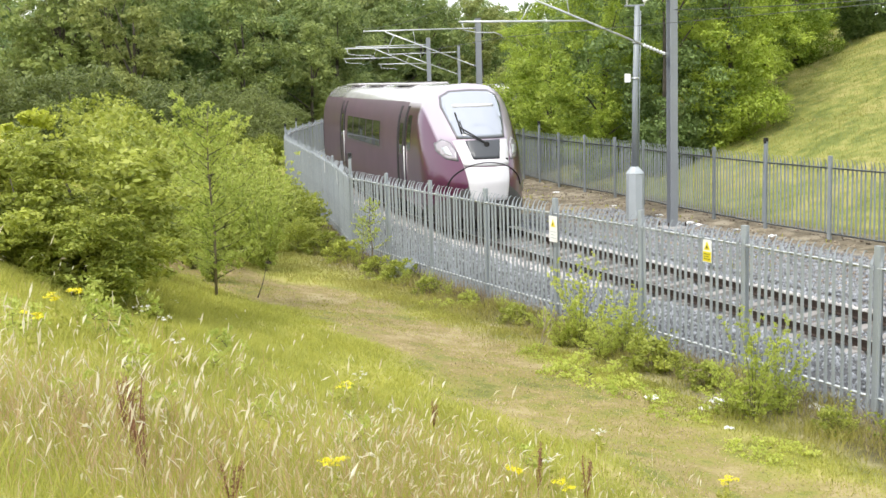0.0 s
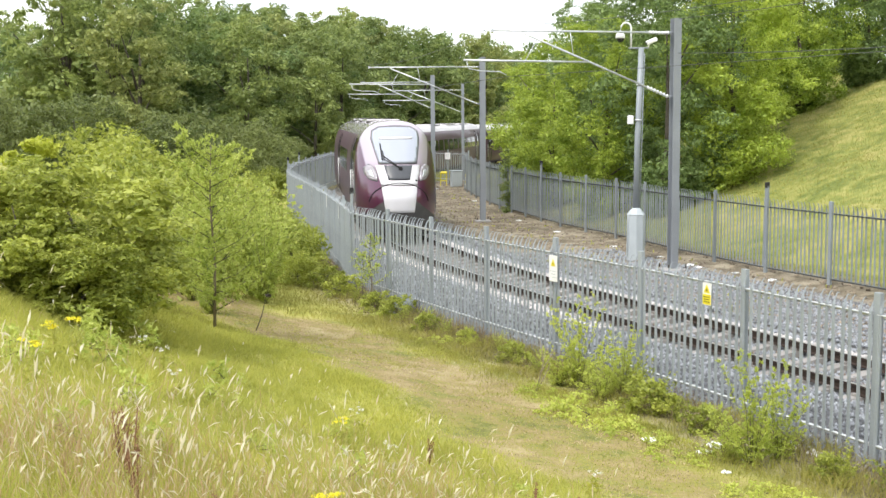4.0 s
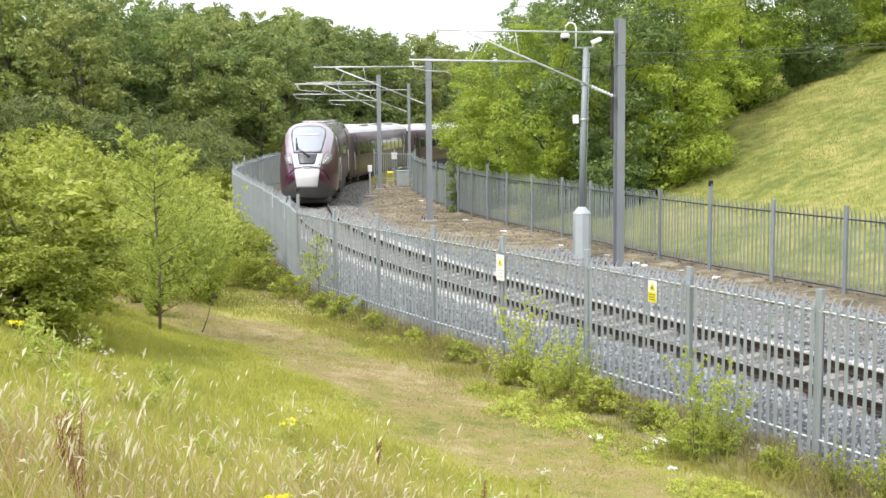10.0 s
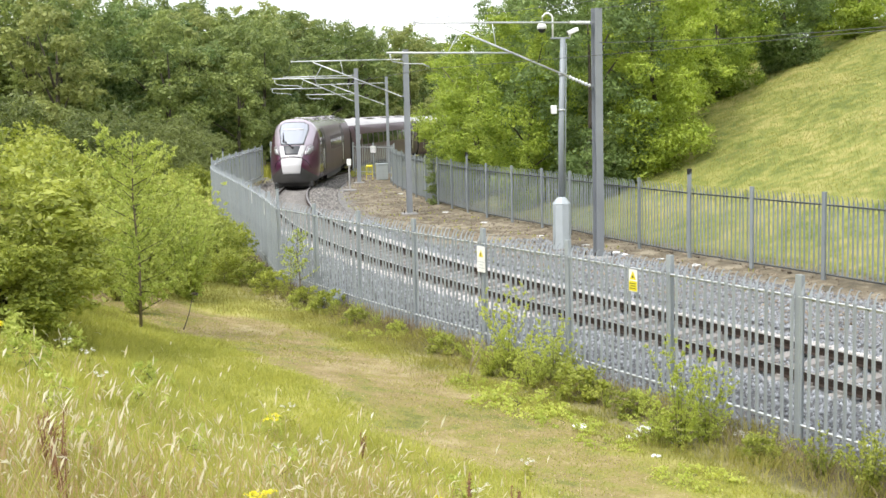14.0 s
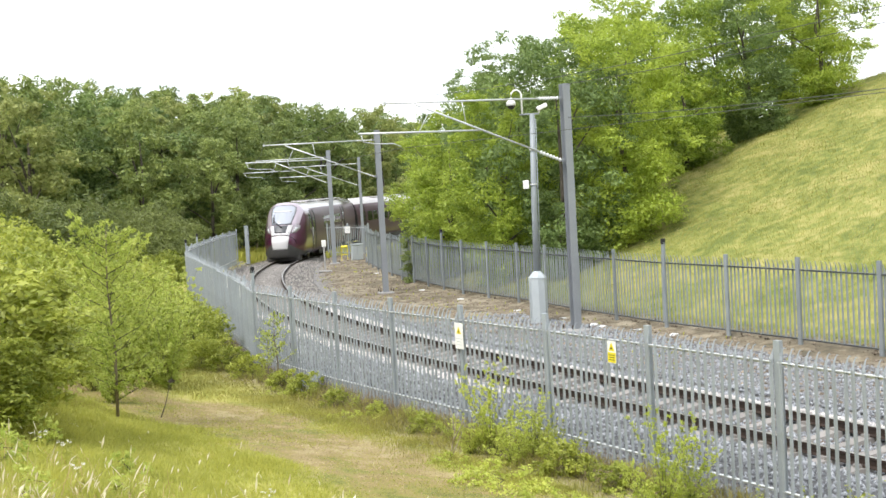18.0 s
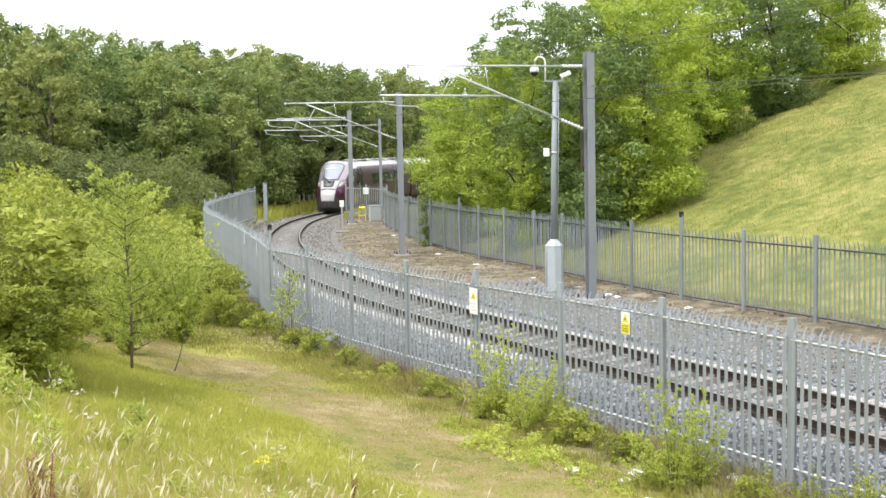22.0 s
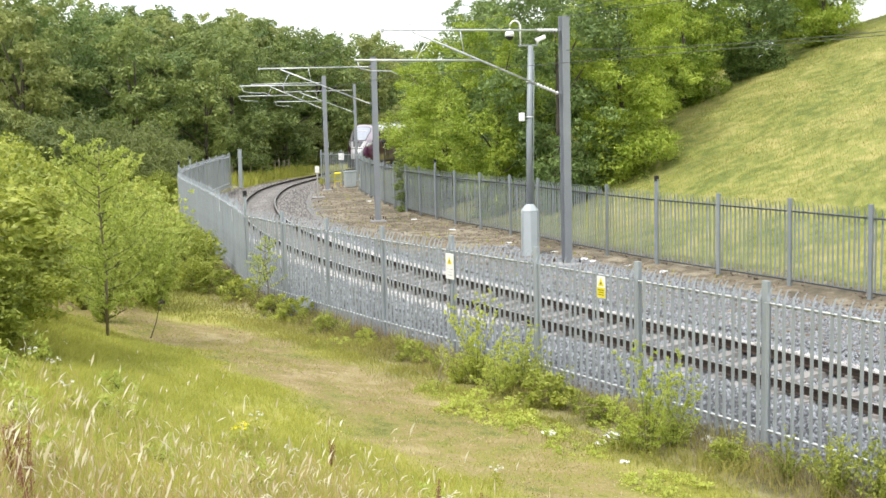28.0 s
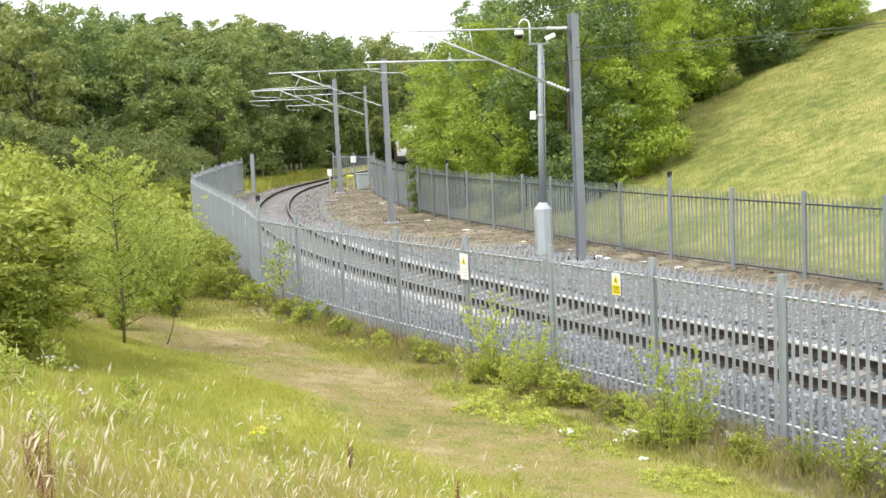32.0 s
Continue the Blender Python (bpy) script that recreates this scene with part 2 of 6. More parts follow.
class Line:
    """A smooth plan curve through points, measured along its length."""

    def __init__(self, points, smooth=True):
        p = np.array(points, float)
        if smooth:
            q = np.vstack([2 * p[0] - p[1], p, 2 * p[-1] - p[-2]])
            out = []
            for i in range(1, len(q) - 2):
                p0, p1, p2, p3 = q[i - 1:i + 3]
                for k in range(24):
                    t = k / 24
                    out.append(0.5 * (2 * p1 + (p2 - p0) * t + (2 * p0 - 5 * p1 + 4 * p2 - p3) * t * t + (3 * p1 - p0 - 3 * p2 + p3) * t ** 3))
            p = np.array(out + [p[-1]])
        self.p = p
        self.s = np.r_[0, np.cumsum(np.hypot(*np.diff(p[:, :2], axis=0).T))]
        self.length = self.s[-1]

    def at(self, s):
        return np.array([np.interp(s, self.s, self.p[:, k]) for k in range(self.p.shape[1])])

    def heading(self, s):
        d = self.at(s + 0.1) - self.at(s - 0.1)
        return math.atan2(d[1], d[0])

    def near(self, x, y):
        """The signed distances (positive to the right of the line's way) of arrays of points, and how far along each lies."""
        rough, mark = (self.p[::8, :2], self.s[::8]) if len(self.p) > 40 else (self.p[:, :2], self.s)
        if rough[-1] is not self.p[-1, :2]:
            rough, mark = np.vstack([rough, self.p[-1:, :2]]), np.r_[mark, self.s[-1]]
        keep = np.r_[True, np.hypot(*np.diff(rough, axis=0).T) > 1e-6]
        rough, mark = rough[keep], mark[keep]
        a, b = rough[:-1], rough[1:]
        d = b - a
        best, side, along = np.full(x.shape, 1e9), np.zeros(x.shape), np.zeros(x.shape)
        for i in range(len(a)):
            t = np.clip(((x - a[i, 0]) * d[i, 0] + (y - a[i, 1]) * d[i, 1]) / (d[i] @ d[i]), 0, 1)
            ex, ey = x - a[i, 0] - t * d[i, 0], y - a[i, 1] - t * d[i, 1]
            q = np.hypot(ex, ey)
            hit = q < best
            best = np.where(hit, q, best)
            side = np.where(hit, np.sign(ex * d[i, 1] - ey * d[i, 0]), side)
            along = np.where(hit, mark[i] + t * np.hypot(*d[i]), along)
        return best * side, along


# ---- plan ----
TRACK = Line([(14.5, 2), (11.2, 8), (8.13, 14), (5.18, 20), (2.05, 26), (-0.83, 32), (-3.28, 38), (-5.21, 44), (-6.68, 50), (-7.76, 56), (-8.55, 62),
              (-9.10, 68), (-9.46, 73.5), (-9.66, 79.15), (-9.55, 85.15), (-9.13, 91.13), (-8.42, 97.09), (-7.48, 103.01), (-6.32, 108.9), (-5.03, 114.76), (-3.62, 120.59), (-1.54, 128.32), (0.77, 135.97), (4.01, 145.43), (9.57, 159.36), (16.5, 175), (25, 191), (36, 209), (50, 228), (66, 246)])
NEAR_FENCE = Line([(13.6, -2.5), (10.6, 3.4), (7.5, 9.3), (6.22, 11.54), (4.26, 15.18), (2.97, 17.54), (1.69, 19.8), (0.4, 21.93), (-0.89, 24.06), (-2.13, 26.2), (-3.33, 28.42), (-4.57, 30.7), (-5.2, 33.2), (-7.05, 40), (-9.7, 49.0), (-10.9, 53.6), (-11.7, 59.3), (-12.15, 67), (-12.35, 73), (-12.35, 78.4)])
RIGHT_FENCE = Line([(20.6, 5), (16.1, 14.3), (12.7, 21.0), (9.82, 26.6), (8.7, 29.0), (7.5, 31.4), (6.3, 33.8), (5.33, 36.2), (4.4, 38.6), (2.9, 43.0), (1.2, 47.0), (-0.4, 52.3), (-2.3, 60), (-3.9, 70), (-4.0, 75.5)])

PATH = Line([(-11, 28.5), (-7.8, 25.6), (-5.8, 24.0), (-4.2, 22.8), (-2.9, 21.0), (-1.4, 18.4), (0.0, 15.8), (1.3, 13.3), (3.2, 9.8), (6, 5)])


def track_z(s):
    """The line falls away beyond the bend."""
    return np.interp(s, [0, 52, 65, 75, 83, 90, 100, 115, 130, 260], [0, 0, -0.05, -0.19, -0.34, -0.45, -0.57, -0.65, -0.75, -1.3])


def smoothstep(a, b, x):
    t = np.clip((x - a) / (b - a), 0, 1)
    return t * t * (3 - 2 * t)


def ground_z(x, y):
    """Height of the earth, the path mask, the cess mask and the meadow mask."""
    x, y = np.asarray(x, float), np.asarray(y, float)
    dn, sn = NEAR_FENCE.near(x, y)
    dn = -dn
    dr, sr = RIGHT_FENCE.near(x, y)
    dt, st = TRACK.near(x, y)
    wob = 0.10 * np.sin(0.9 * x + 0.4 * y) * np.sin(0.5 * y - 0.7 * x) + 0.05 * np.sin(2.1 * x) * np.sin(1.7 * y)
    out = np.interp(dn, [0, 1.2, 3, 4, 6, 11.3, 18, 60], [-0.30, -0.28, -0.08, 0.08, 0.5, 2.5, 3.2, 3.6]) + wob * smoothstep(1, 5, dn)
    far_left = smoothstep(44, 62, y)
    out = out * (1 - far_left) + far_left * (-0.2 + np.clip(dn - 2, 0, 30) * 0.02)
    bank = np.interp(dr, [0, 1.5, 4, 24, 40, 80], [-0.2, -0.1, 0.75, 8.1, 11.0, 12]) + wob * smoothstep(1, 5, dr)
    bank = bank * (1 - smoothstep(62, 84, y)) + smoothstep(62, 84, y) * np.interp(dr, [0, 6, 40], [-0.25, 0.2, 2.5])
    base_near = -0.34 + 0.1 * far_left
    inside = np.where(dt < 0, base_near, -0.26 + 0.03 * wob)
    inside = inside - 0.3 * (1 - smoothstep(1.9, 2.5, np.abs(dt)))
    z = np.where(dn > 0, out, np.where(dr > 0, bank, inside))
    z = np.where(y > 79, np.where(np.abs(dt) < 3, -0.26 - 0.3 * (1 - smoothstep(1.9, 2.5, np.abs(dt))), np.minimum(-0.2 + 0.03 * np.maximum(np.abs(dt) - 3, 0), 3)), z)
    beside = np.where(y > 80, 1 - smoothstep(12, 40, np.abs(dt)), 1 - smoothstep(2.0, 3.0, np.abs(dt)))
    z = z + track_z(st) * beside
    dp, sp = PATH.near(x, y)
    path = (1 - smoothstep(0.9, 2.1, np.abs(dp) + 0.25 * np.sin(sp * 1.3) + 0.15 * np.sin(sp * 3.1))) * (dn > 0)
    gravel = (1 - smoothstep(33, 40, y + 2 * np.sin(x))) * (1 - smoothstep(-1.6, -0.6, dr)) + (1 - smoothstep(2.3, 3.3, np.abs(dt)))
    path = path * (0.85 + 0.15 * smoothstep(13, 19, y))
    path = np.where((dn <= 0) & (dr <= 0), np.clip(gravel, 0, 1), path)
    cess = ((dn <= 0) & (dr <= 0.8) & (y < 90)).astype(float)
    cess = np.maximum(cess, np.where((dn > 0) & (y < 50), 0.9 * (1 - smoothstep(0.6, 2.1, dn + 0.4 * np.sin(1.9 * x) * np.sin(1.3 * y))), 0))
    meadow = (dr > 0).astype(float)
    return z, path, cess, meadow


def gz(x, y):
    return float(ground_z(np.array([x]), np.array([y]))[0][0])


# ---- ground ----
def ground_material():
    m = bpy.data.materials.new("ground_surface")
    m.use_nodes = True
    n, l = m.node_tree.nodes, m.node_tree.links
    b = n["Principled BSDF"]
    b.inputs["Roughness"].default_value = 0.95
    co = n.new("ShaderNodeTexCoord")

    def noise_of(scale, detail=6):
        q = n.new("ShaderNodeTexNoise")
        q.inputs["Scale"].default_value, q.inputs["Detail"].default_value = scale, detail
        l.new(co.outputs["Object"], q.inputs["Vector"])
        return q.outputs["Fac"]

    def ramp_of(fac, *stops):
        q = n.new("ShaderNodeValToRGB")
        while len(q.color_ramp.elements) < len(stops):
            q.color_ramp.elements.new(0.5)
        for e, (p, c) in zip(q.color_ramp.elements, stops):
            e.position, e.color = p, (*c, 1)
        l.new(fac, q.inputs[0])
        return q.outputs[0]

    def mix_of(fac, a, c):
        q = n.new("ShaderNodeMixRGB")
        l.new(fac, q.inputs[0])
        l.new(a, q.inputs[1])
        l.new(c, q.inputs[2])
        return q.outputs[0]

    big, mid, fine = noise_of(0.35), noise_of(2.2), noise_of(22)
    half = n.new("ShaderNodeMath")
    half.operation = "MULTIPLY_ADD"
    l.new(fine, half.inputs[0])
    half.inputs[1].default_value = 0.5
    l.new(mid, half.inputs[2])
    both = n.new("ShaderNodeMath")
    both.operation = "MULTIPLY_ADD"
    l.new(big, both.inputs[0])
    both.inputs[1].default_value = 0.7
    l.new(half.outputs[0], both.inputs[2])
    q = n.new("ShaderNodeMapRange")
    q.inputs["From Min"].default_value, q.inputs["From Max"].default_value = 0.80, 1.40
    l.new(both.outputs[0], q.inputs["Value"])
    turf = ramp_of(q.outputs[0], (0.1, (0.20, 0.215, 0.035)), (0.5, (0.37, 0.37, 0.075)), (0.9, (0.52, 0.46, 0.16)))
    straw = ramp_of(q.outputs[0], (0.1, (0.11, 0.12, 0.025)), (0.33, (0.235, 0.215, 0.055)), (0.5, (0.25, 0.19, 0.075)), (0.75, (0.33, 0.26, 0.12)), (0.95, (0.39, 0.32, 0.17)))
    earth = ramp_of(q.outputs[0], (0.15, (0.10, 0.085, 0.055)), (0.5, (0.20, 0.165, 0.11)), (0.85, (0.34, 0.30, 0.22)))
    field = ramp_of(q.outputs[0], (0.15, (0.12, 0.155, 0.03)), (0.5, (0.24, 0.26, 0.06)), (0.85, (0.38, 0.34, 0.12)))
    mask = n.new("ShaderNodeVertexColor")
    mask.layer_name = "cover"
    sep = n.new("ShaderNodeSeparateColor")
    l.new(mask.outputs["Color"], sep.inputs[0])
    edge = n.new("ShaderNodeMath")
    edge.operation = "MULTIPLY_ADD"
    l.new(mid, edge.inputs[0])
    edge.inputs[1].default_value = 2.2
    edge.inputs[2].default_value = -1.0
    soft = n.new("ShaderNodeMath")
    soft.operation = "ADD"
    soft.use_clamp = True
    l.new(sep.outputs[0], soft.inputs[0])
    l.new(edge.outputs[0], soft.inputs[1])
    cut = n.new("ShaderNodeMath")
    cut.operation = "MULTIPLY"
    l.new(soft.outputs[0], cut.inputs[0])
    l.new(sep.outputs[0], cut.inputs[1])
    c = mix_of(sep.outputs[2], turf, field)
    c = mix_of(cut.outputs[0], c, straw)
    gravel = ramp_of(fine, (0.35, (0.10, 0.10, 0.10)), (0.55, (0.22, 0.215, 0.21)), (0.7, (0.36, 0.35, 0.34)))
    earth = mix_of(sep.outputs[0], earth, gravel)
    c = mix_of(sep.outputs[1], c, earth)
    l.new(c, b.inputs["Base Color"])
    bp = n.new("ShaderNodeBump")
    bp.inputs["Strength"].default_value, bp.inputs["Distance"].default_value = 0.7, 0.05
    l.new(both.outputs[0], bp.inputs["Height"])
    l.new(bp.outputs[0], b.inputs["Normal"])
    return m


def spaced(lo, hi, step, out):
    """Steps of `step` between lo and hi, then wider and wider to +-out."""
    mid = list(np.arange(lo, hi + step / 2, step))
    a, b, s = lo, hi, step
    left, right = [], []
    while b < out:
        s *= 1.35
        a, b = a - s, b + s
        left.append(a)
        right.append(b)
    return np.array(left[::-1] + mid + right)


gx, gy = spaced(-24, 34, 0.4, 2500), spaced(2, 96, 0.4, 2500)
X, Y = np.meshgrid(gx, gy)
Z, M_PATH, M_CESS, M_FIELD = ground_z(X.ravel(), Y.ravel())
nx, ny = len(gx), len(gy)
quads = [(j * nx + i, j * nx + i + 1, (j + 1) * nx + i + 1, (j + 1) * nx + i) for j in range(ny - 1) for i in range(nx - 1)]
ground_mesh = mesh_of("ground", np.c_[X.ravel(), Y.ravel(), Z], quads, ground_material(), smooth=True)
layer = ground_mesh.color_attributes.new("cover", "FLOAT_COLOR", "POINT")
layer.data.foreach_set("color", np.c_[M_PATH, M_CESS, M_FIELD, np.ones(len(Z))].astype(np.float32).ravel())
ground = tagged(new("ground", ground_mesh), "grassy embankment with a worn path beside the railway cutting", "ground", kind="structure")


# ---- railway ----
def along(line, a, b, step, z=0.0, offset=0.0):
    rows = []
    for s in np.arange(a, b, step):
        p, h = line.at(s), line.heading(s)
        rows.append((p[0] + offset * math.sin(h), p[1] - offset * math.cos(h), z + float(track_z(s))))
    return rows


END = TRACK.length - 6
track = thing("railway_track", "single railway track of rusty rails on concrete sleepers", "railway track", kind="structure")
rail_profile = [(-0.035, 0), (0.035, 0), (0.036, -0.03), (0.01, -0.045), (0.01, -0.125), (0.07, -0.145), (0.07, -0.155), (-0.07, -0.155), (-0.07, -0.145), (-0.01, -0.125), (-0.01, -0.045), (-0.036, -0.03)]
for side in (-0.7525, 0.7525):
    part("rail", sweep("rail", rail_profile, along(TRACK, 1, END, 1.0, 0, side), [RUST, RAIL_TOP], [1] + [0] * 11), track, label="rusty rail with a polished head")


def sleeper_mesh():
    bm = bmesh.new()
    rows = [(-1.25, 0.11, -0.20), (-1.0, 0.12, -0.165), (-0.55, 0.12, -0.165), (-0.3, 0.10, -0.21), (0.3, 0.10, -0.21), (0.55, 0.12, -0.165), (1.0, 0.12, -0.165), (1.25, 0.11, -0.20)]
    rings = []
    for y, w, z in rows:
        rings.append([bm.verts.new(c) for c in ((-w - 0.02, y, -0.34), (-w, y, z), (w, y, z), (w + 0.02, y, -0.34))])
    for a, b in zip(rings, rings[1:]):
        for k in range(3):
            bm.faces.new((a[k], a[k + 1], b[k + 1], b[k]))
    bm.faces.new(rings[0])
    bm.faces.new(rings[-1][::-1])
    for y in (-0.7525, 0.7525):
        for dy in (-0.1, 0.1):
            r = bmesh.ops.create_cube(bm, size=1, matrix=Matrix.Translation((0, y + dy, -0.145)) @ Matrix.Diagonal((0.12, 0.06, 0.05, 1)))
    return bm_finish(bm, "sleeper", SLEEPER_GREY)


SLEEPER = sleeper_mesh()
for s in np.arange(2.0, END - 1, 0.66):
    p, h = TRACK.at(s), TRACK.heading(s)
    part("sleeper", SLEEPER, track, pose(p[0], p[1], float(track_z(s)), 0, 0, math.degrees(h)))

bed = [(-2.9, -0.36), (-1.7, -0.19), (-1.2, -0.18), (-0.92, -0.23), (-0.66, -0.25), (0.64, -0.27), (0.9, -0.18), (1.45, -0.15), (2.3, -0.34), (2.3, -0.9), (-2.9, -0.9)]
ballast = tagged(new("ballast", sweep("ballast", bed, along(TRACK, 0.5, END, 0.8), BALLAST)), "grey crushed stone ballast under the track", "ballast", kind="structure")


def stones(name, count, seed, s0, s1, a0, a1, low, high, mat, lift=0.0):
    """Loose angular stones strewn on the bed between two distances along and across the track."""
    rng = np.random.default_rng(seed)
    s, a = s0 + (s1 - s0) * rng.random(count) ** 1.3, rng.uniform(a0, a1, count)
    px, py = np.interp(s, TRACK.s, TRACK.p[:, 0]), np.interp(s, TRACK.s, TRACK.p[:, 1])
    qx, qy = np.interp(s + 0.1, TRACK.s, TRACK.p[:, 0]) - px, np.interp(s + 0.1, TRACK.s, TRACK.p[:, 1]) - py
    ln = np.hypot(qx, qy)
    x, y = px + a * qy / ln, py - a * qx / ln
    prof = np.array(bed[:9])
    z = np.interp(a, prof[:, 0], prof[:, 1]) + track_z(s)
    z = np.maximum(z, ground_z(x, y)[0])
    octa = np.array([(1, 0, 0), (0, 1, 0), (-1, 0, 0), (0, -1, 0), (0, 0, 1), (0, 0, -1)], float)
    tri = np.array([(0, 1, 4), (1, 2, 4), (2, 3, 4), (3, 0, 4), (1, 0, 5), (2, 1, 5), (3, 2, 5), (0, 3, 5)])
    size = rng.uniform(low, high, count)[:, None, None] * rng.uniform(0.55, 1.25, (count, 6, 1)) * rng.uniform(0.7, 1.2, (count, 1, 3))
    w = rng.uniform(0, 6.28, count)
    v = octa[None] * size
    v = np.stack([v[..., 0] * np.cos(w)[:, None] - v[..., 1] * np.sin(w)[:, None], v[..., 0] * np.sin(w)[:, None] + v[..., 1] * np.cos(w)[:, None], v[..., 2]], -1)
    v += np.stack([x, y, z + 0.008 + lift], -1)[:, None]
    faces = (tri[None] + 6 * np.arange(count)[:, None, None]).reshape(-1, 3)
    me = bpy.data.meshes.new(name)
    me.vertices.add(count * 6)
    me.vertices.foreach_set("co", v.reshape(-1).astype(np.float32))
    me.loops.add(len(faces) * 3)
    me.loops.foreach_set("vertex_index", faces.reshape(-1).astype(np.int32))
    me.polygons.add(len(faces))
    me.polygons.foreach_set("loop_start", np.arange(0, len(faces) * 3, 3, dtype=np.int32))
    me.update(calc_edges=True)
    me.materials.append(mat)
    return new(name, me)


tagged(stones("ballast_stones", 48000, 3, 8, 50, -3.0, 2.6, 0.024, 0.056, STONE), "loose angular grey ballast stones", "ballast", kind="stuff")
tagged(stones("cess_stones", 15000, 4, 12, 40, 2.4, 6.2, 0.022, 0.05, STONE), "grey stones scattered beside the track", "ballast", kind="stuff")
STONE_PALE = material("pale_dusted_stone", (0.49, 0.465, 0.455), 0.85, 0, 0.55, 3, 0.0, 60, island=1.2)
tagged(stones("pale_shoulder_stones", 13000, 7, 9, 46, 0.86, 1.36, 0.028, 0.05, STONE_PALE, 0.015), "pale dusted stones heaped along the outer side of the rail", "ballast", kind="stuff")
tagged(stones("pale_near_stones", 3200, 8, 26, 46, -1.45, -0.86, 0.03, 0.055, STONE_PALE), "pale pinkish dusted stones beside the rail", "ballast", kind="stuff")
RUSTY_STONE = material("rust_stained_stone", (0.20, 0.155, 0.125), 0.9, 0, 0.7, 3, 0.0, 60, island=1.2)
tagged(stones("rusty_track_stones", 7000, 9, 9, 60, -0.62, 0.62, 0.018, 0.036, RUSTY_STONE), "rust-stained brown stones between the rails", "ballast", kind="stuff")
STONE_FAR = material("dusty_ballast_stone", (0.235, 0.22, 0.205), 0.85, 0, 0.8, 3, 0.0, 60, island=1.4)
tagged(stones("far_stones", 12000, 5, 48, 100, -3.0, 2.3, 0.04, 0.075, STONE_FAR), "grey ballast stones on the bend", "ballast", kind="stuff")

EARTH_STONE = material("brown_rubble", (0.22, 0.18, 0.135), 0.9, 0, 0.75, 3, 0.0, 60, island=1.2)
tagged(stones("cess_rubble", 7000, 6, 14, 92, 2.6, 8.5, 0.02, 0.06, EARTH_STONE), "brown rubble and earth clods beside the track", "rubble", kind="stuff")


# ---- palisade fences ----
def pale_mesh(high, hook, low):
    """A corrugated steel pale, its narrow tip hooked over by `hook` metres along local y."""
    prof = [(-0.026, 0.0), (-0.017, 0.022), (-0.006, 0.022), (0, 0.01), (0.006, 0.022), (0.017, 0.022), (0.026, 0.0)]
    rows = [(low, 0, 1), (high - 0.2, 0, 1), (high - 0.16, -hook * 0.1, 0.5), (high - 0.08, -hook * 0.5, 0.26), (high - 0.05, -hook * 0.85, 0.2), (high - 0.07, -hook * 1.15, 0.12)]
    verts = [(u * w, v * (0.4 + 0.6 * w) + d, z) for z, d, w in rows for u, v in prof]
    n = len(prof)
    faces = [(i * n + k, i * n + k + 1, (i + 1) * n + k + 1, (i + 1) * n + k) for i in range(len(rows) - 1) for k in range(n - 1)]
    return mesh_of("pale", verts, faces, GALV)


def post_mesh(high, w=0.055, mat=None):
    """A rolled steel post of I section."""
    d, t = 0.03, 0.012
    c = w - 0.003
    prof = [(-w, -d), (w, -d), (w, -d + t), (c, -d + t), (c, d - t), (w, d - t), (w, d), (-w, d), (-w, d - t), (-c, d - t), (-c, -d + t), (-w, -d + t)]
    verts = [(u, v, z) for z in (0, high) for u, v in prof]
    n = len(prof)
    faces = [(k, (k + 1) % n, n + (k + 1) % n, n + k) for k in range(n)] + [tuple(range(n))[::-1], tuple(range(n, 2 * n))]
    return mesh_of("post", verts, faces, mat or GALV)


def angle_bar(ln, mat):
    """An angle-section fence rail: an upright leg and a flat leg on top of it."""
    bm = bmesh.new()
    bmesh.ops.create_cube(bm, size=1, matrix=Matrix.Translation((0, 0, -0.012)) @ Matrix.Diagonal((ln, 0.008, 0.045, 1)))
    bmesh.ops.create_cube(bm, size=1, matrix=Matrix.Translation((0, 0.021, 0.005)) @ Matrix.Diagonal((ln, 0.05, 0.007, 1)))
    return bm_finish(bm, "rail", mat)


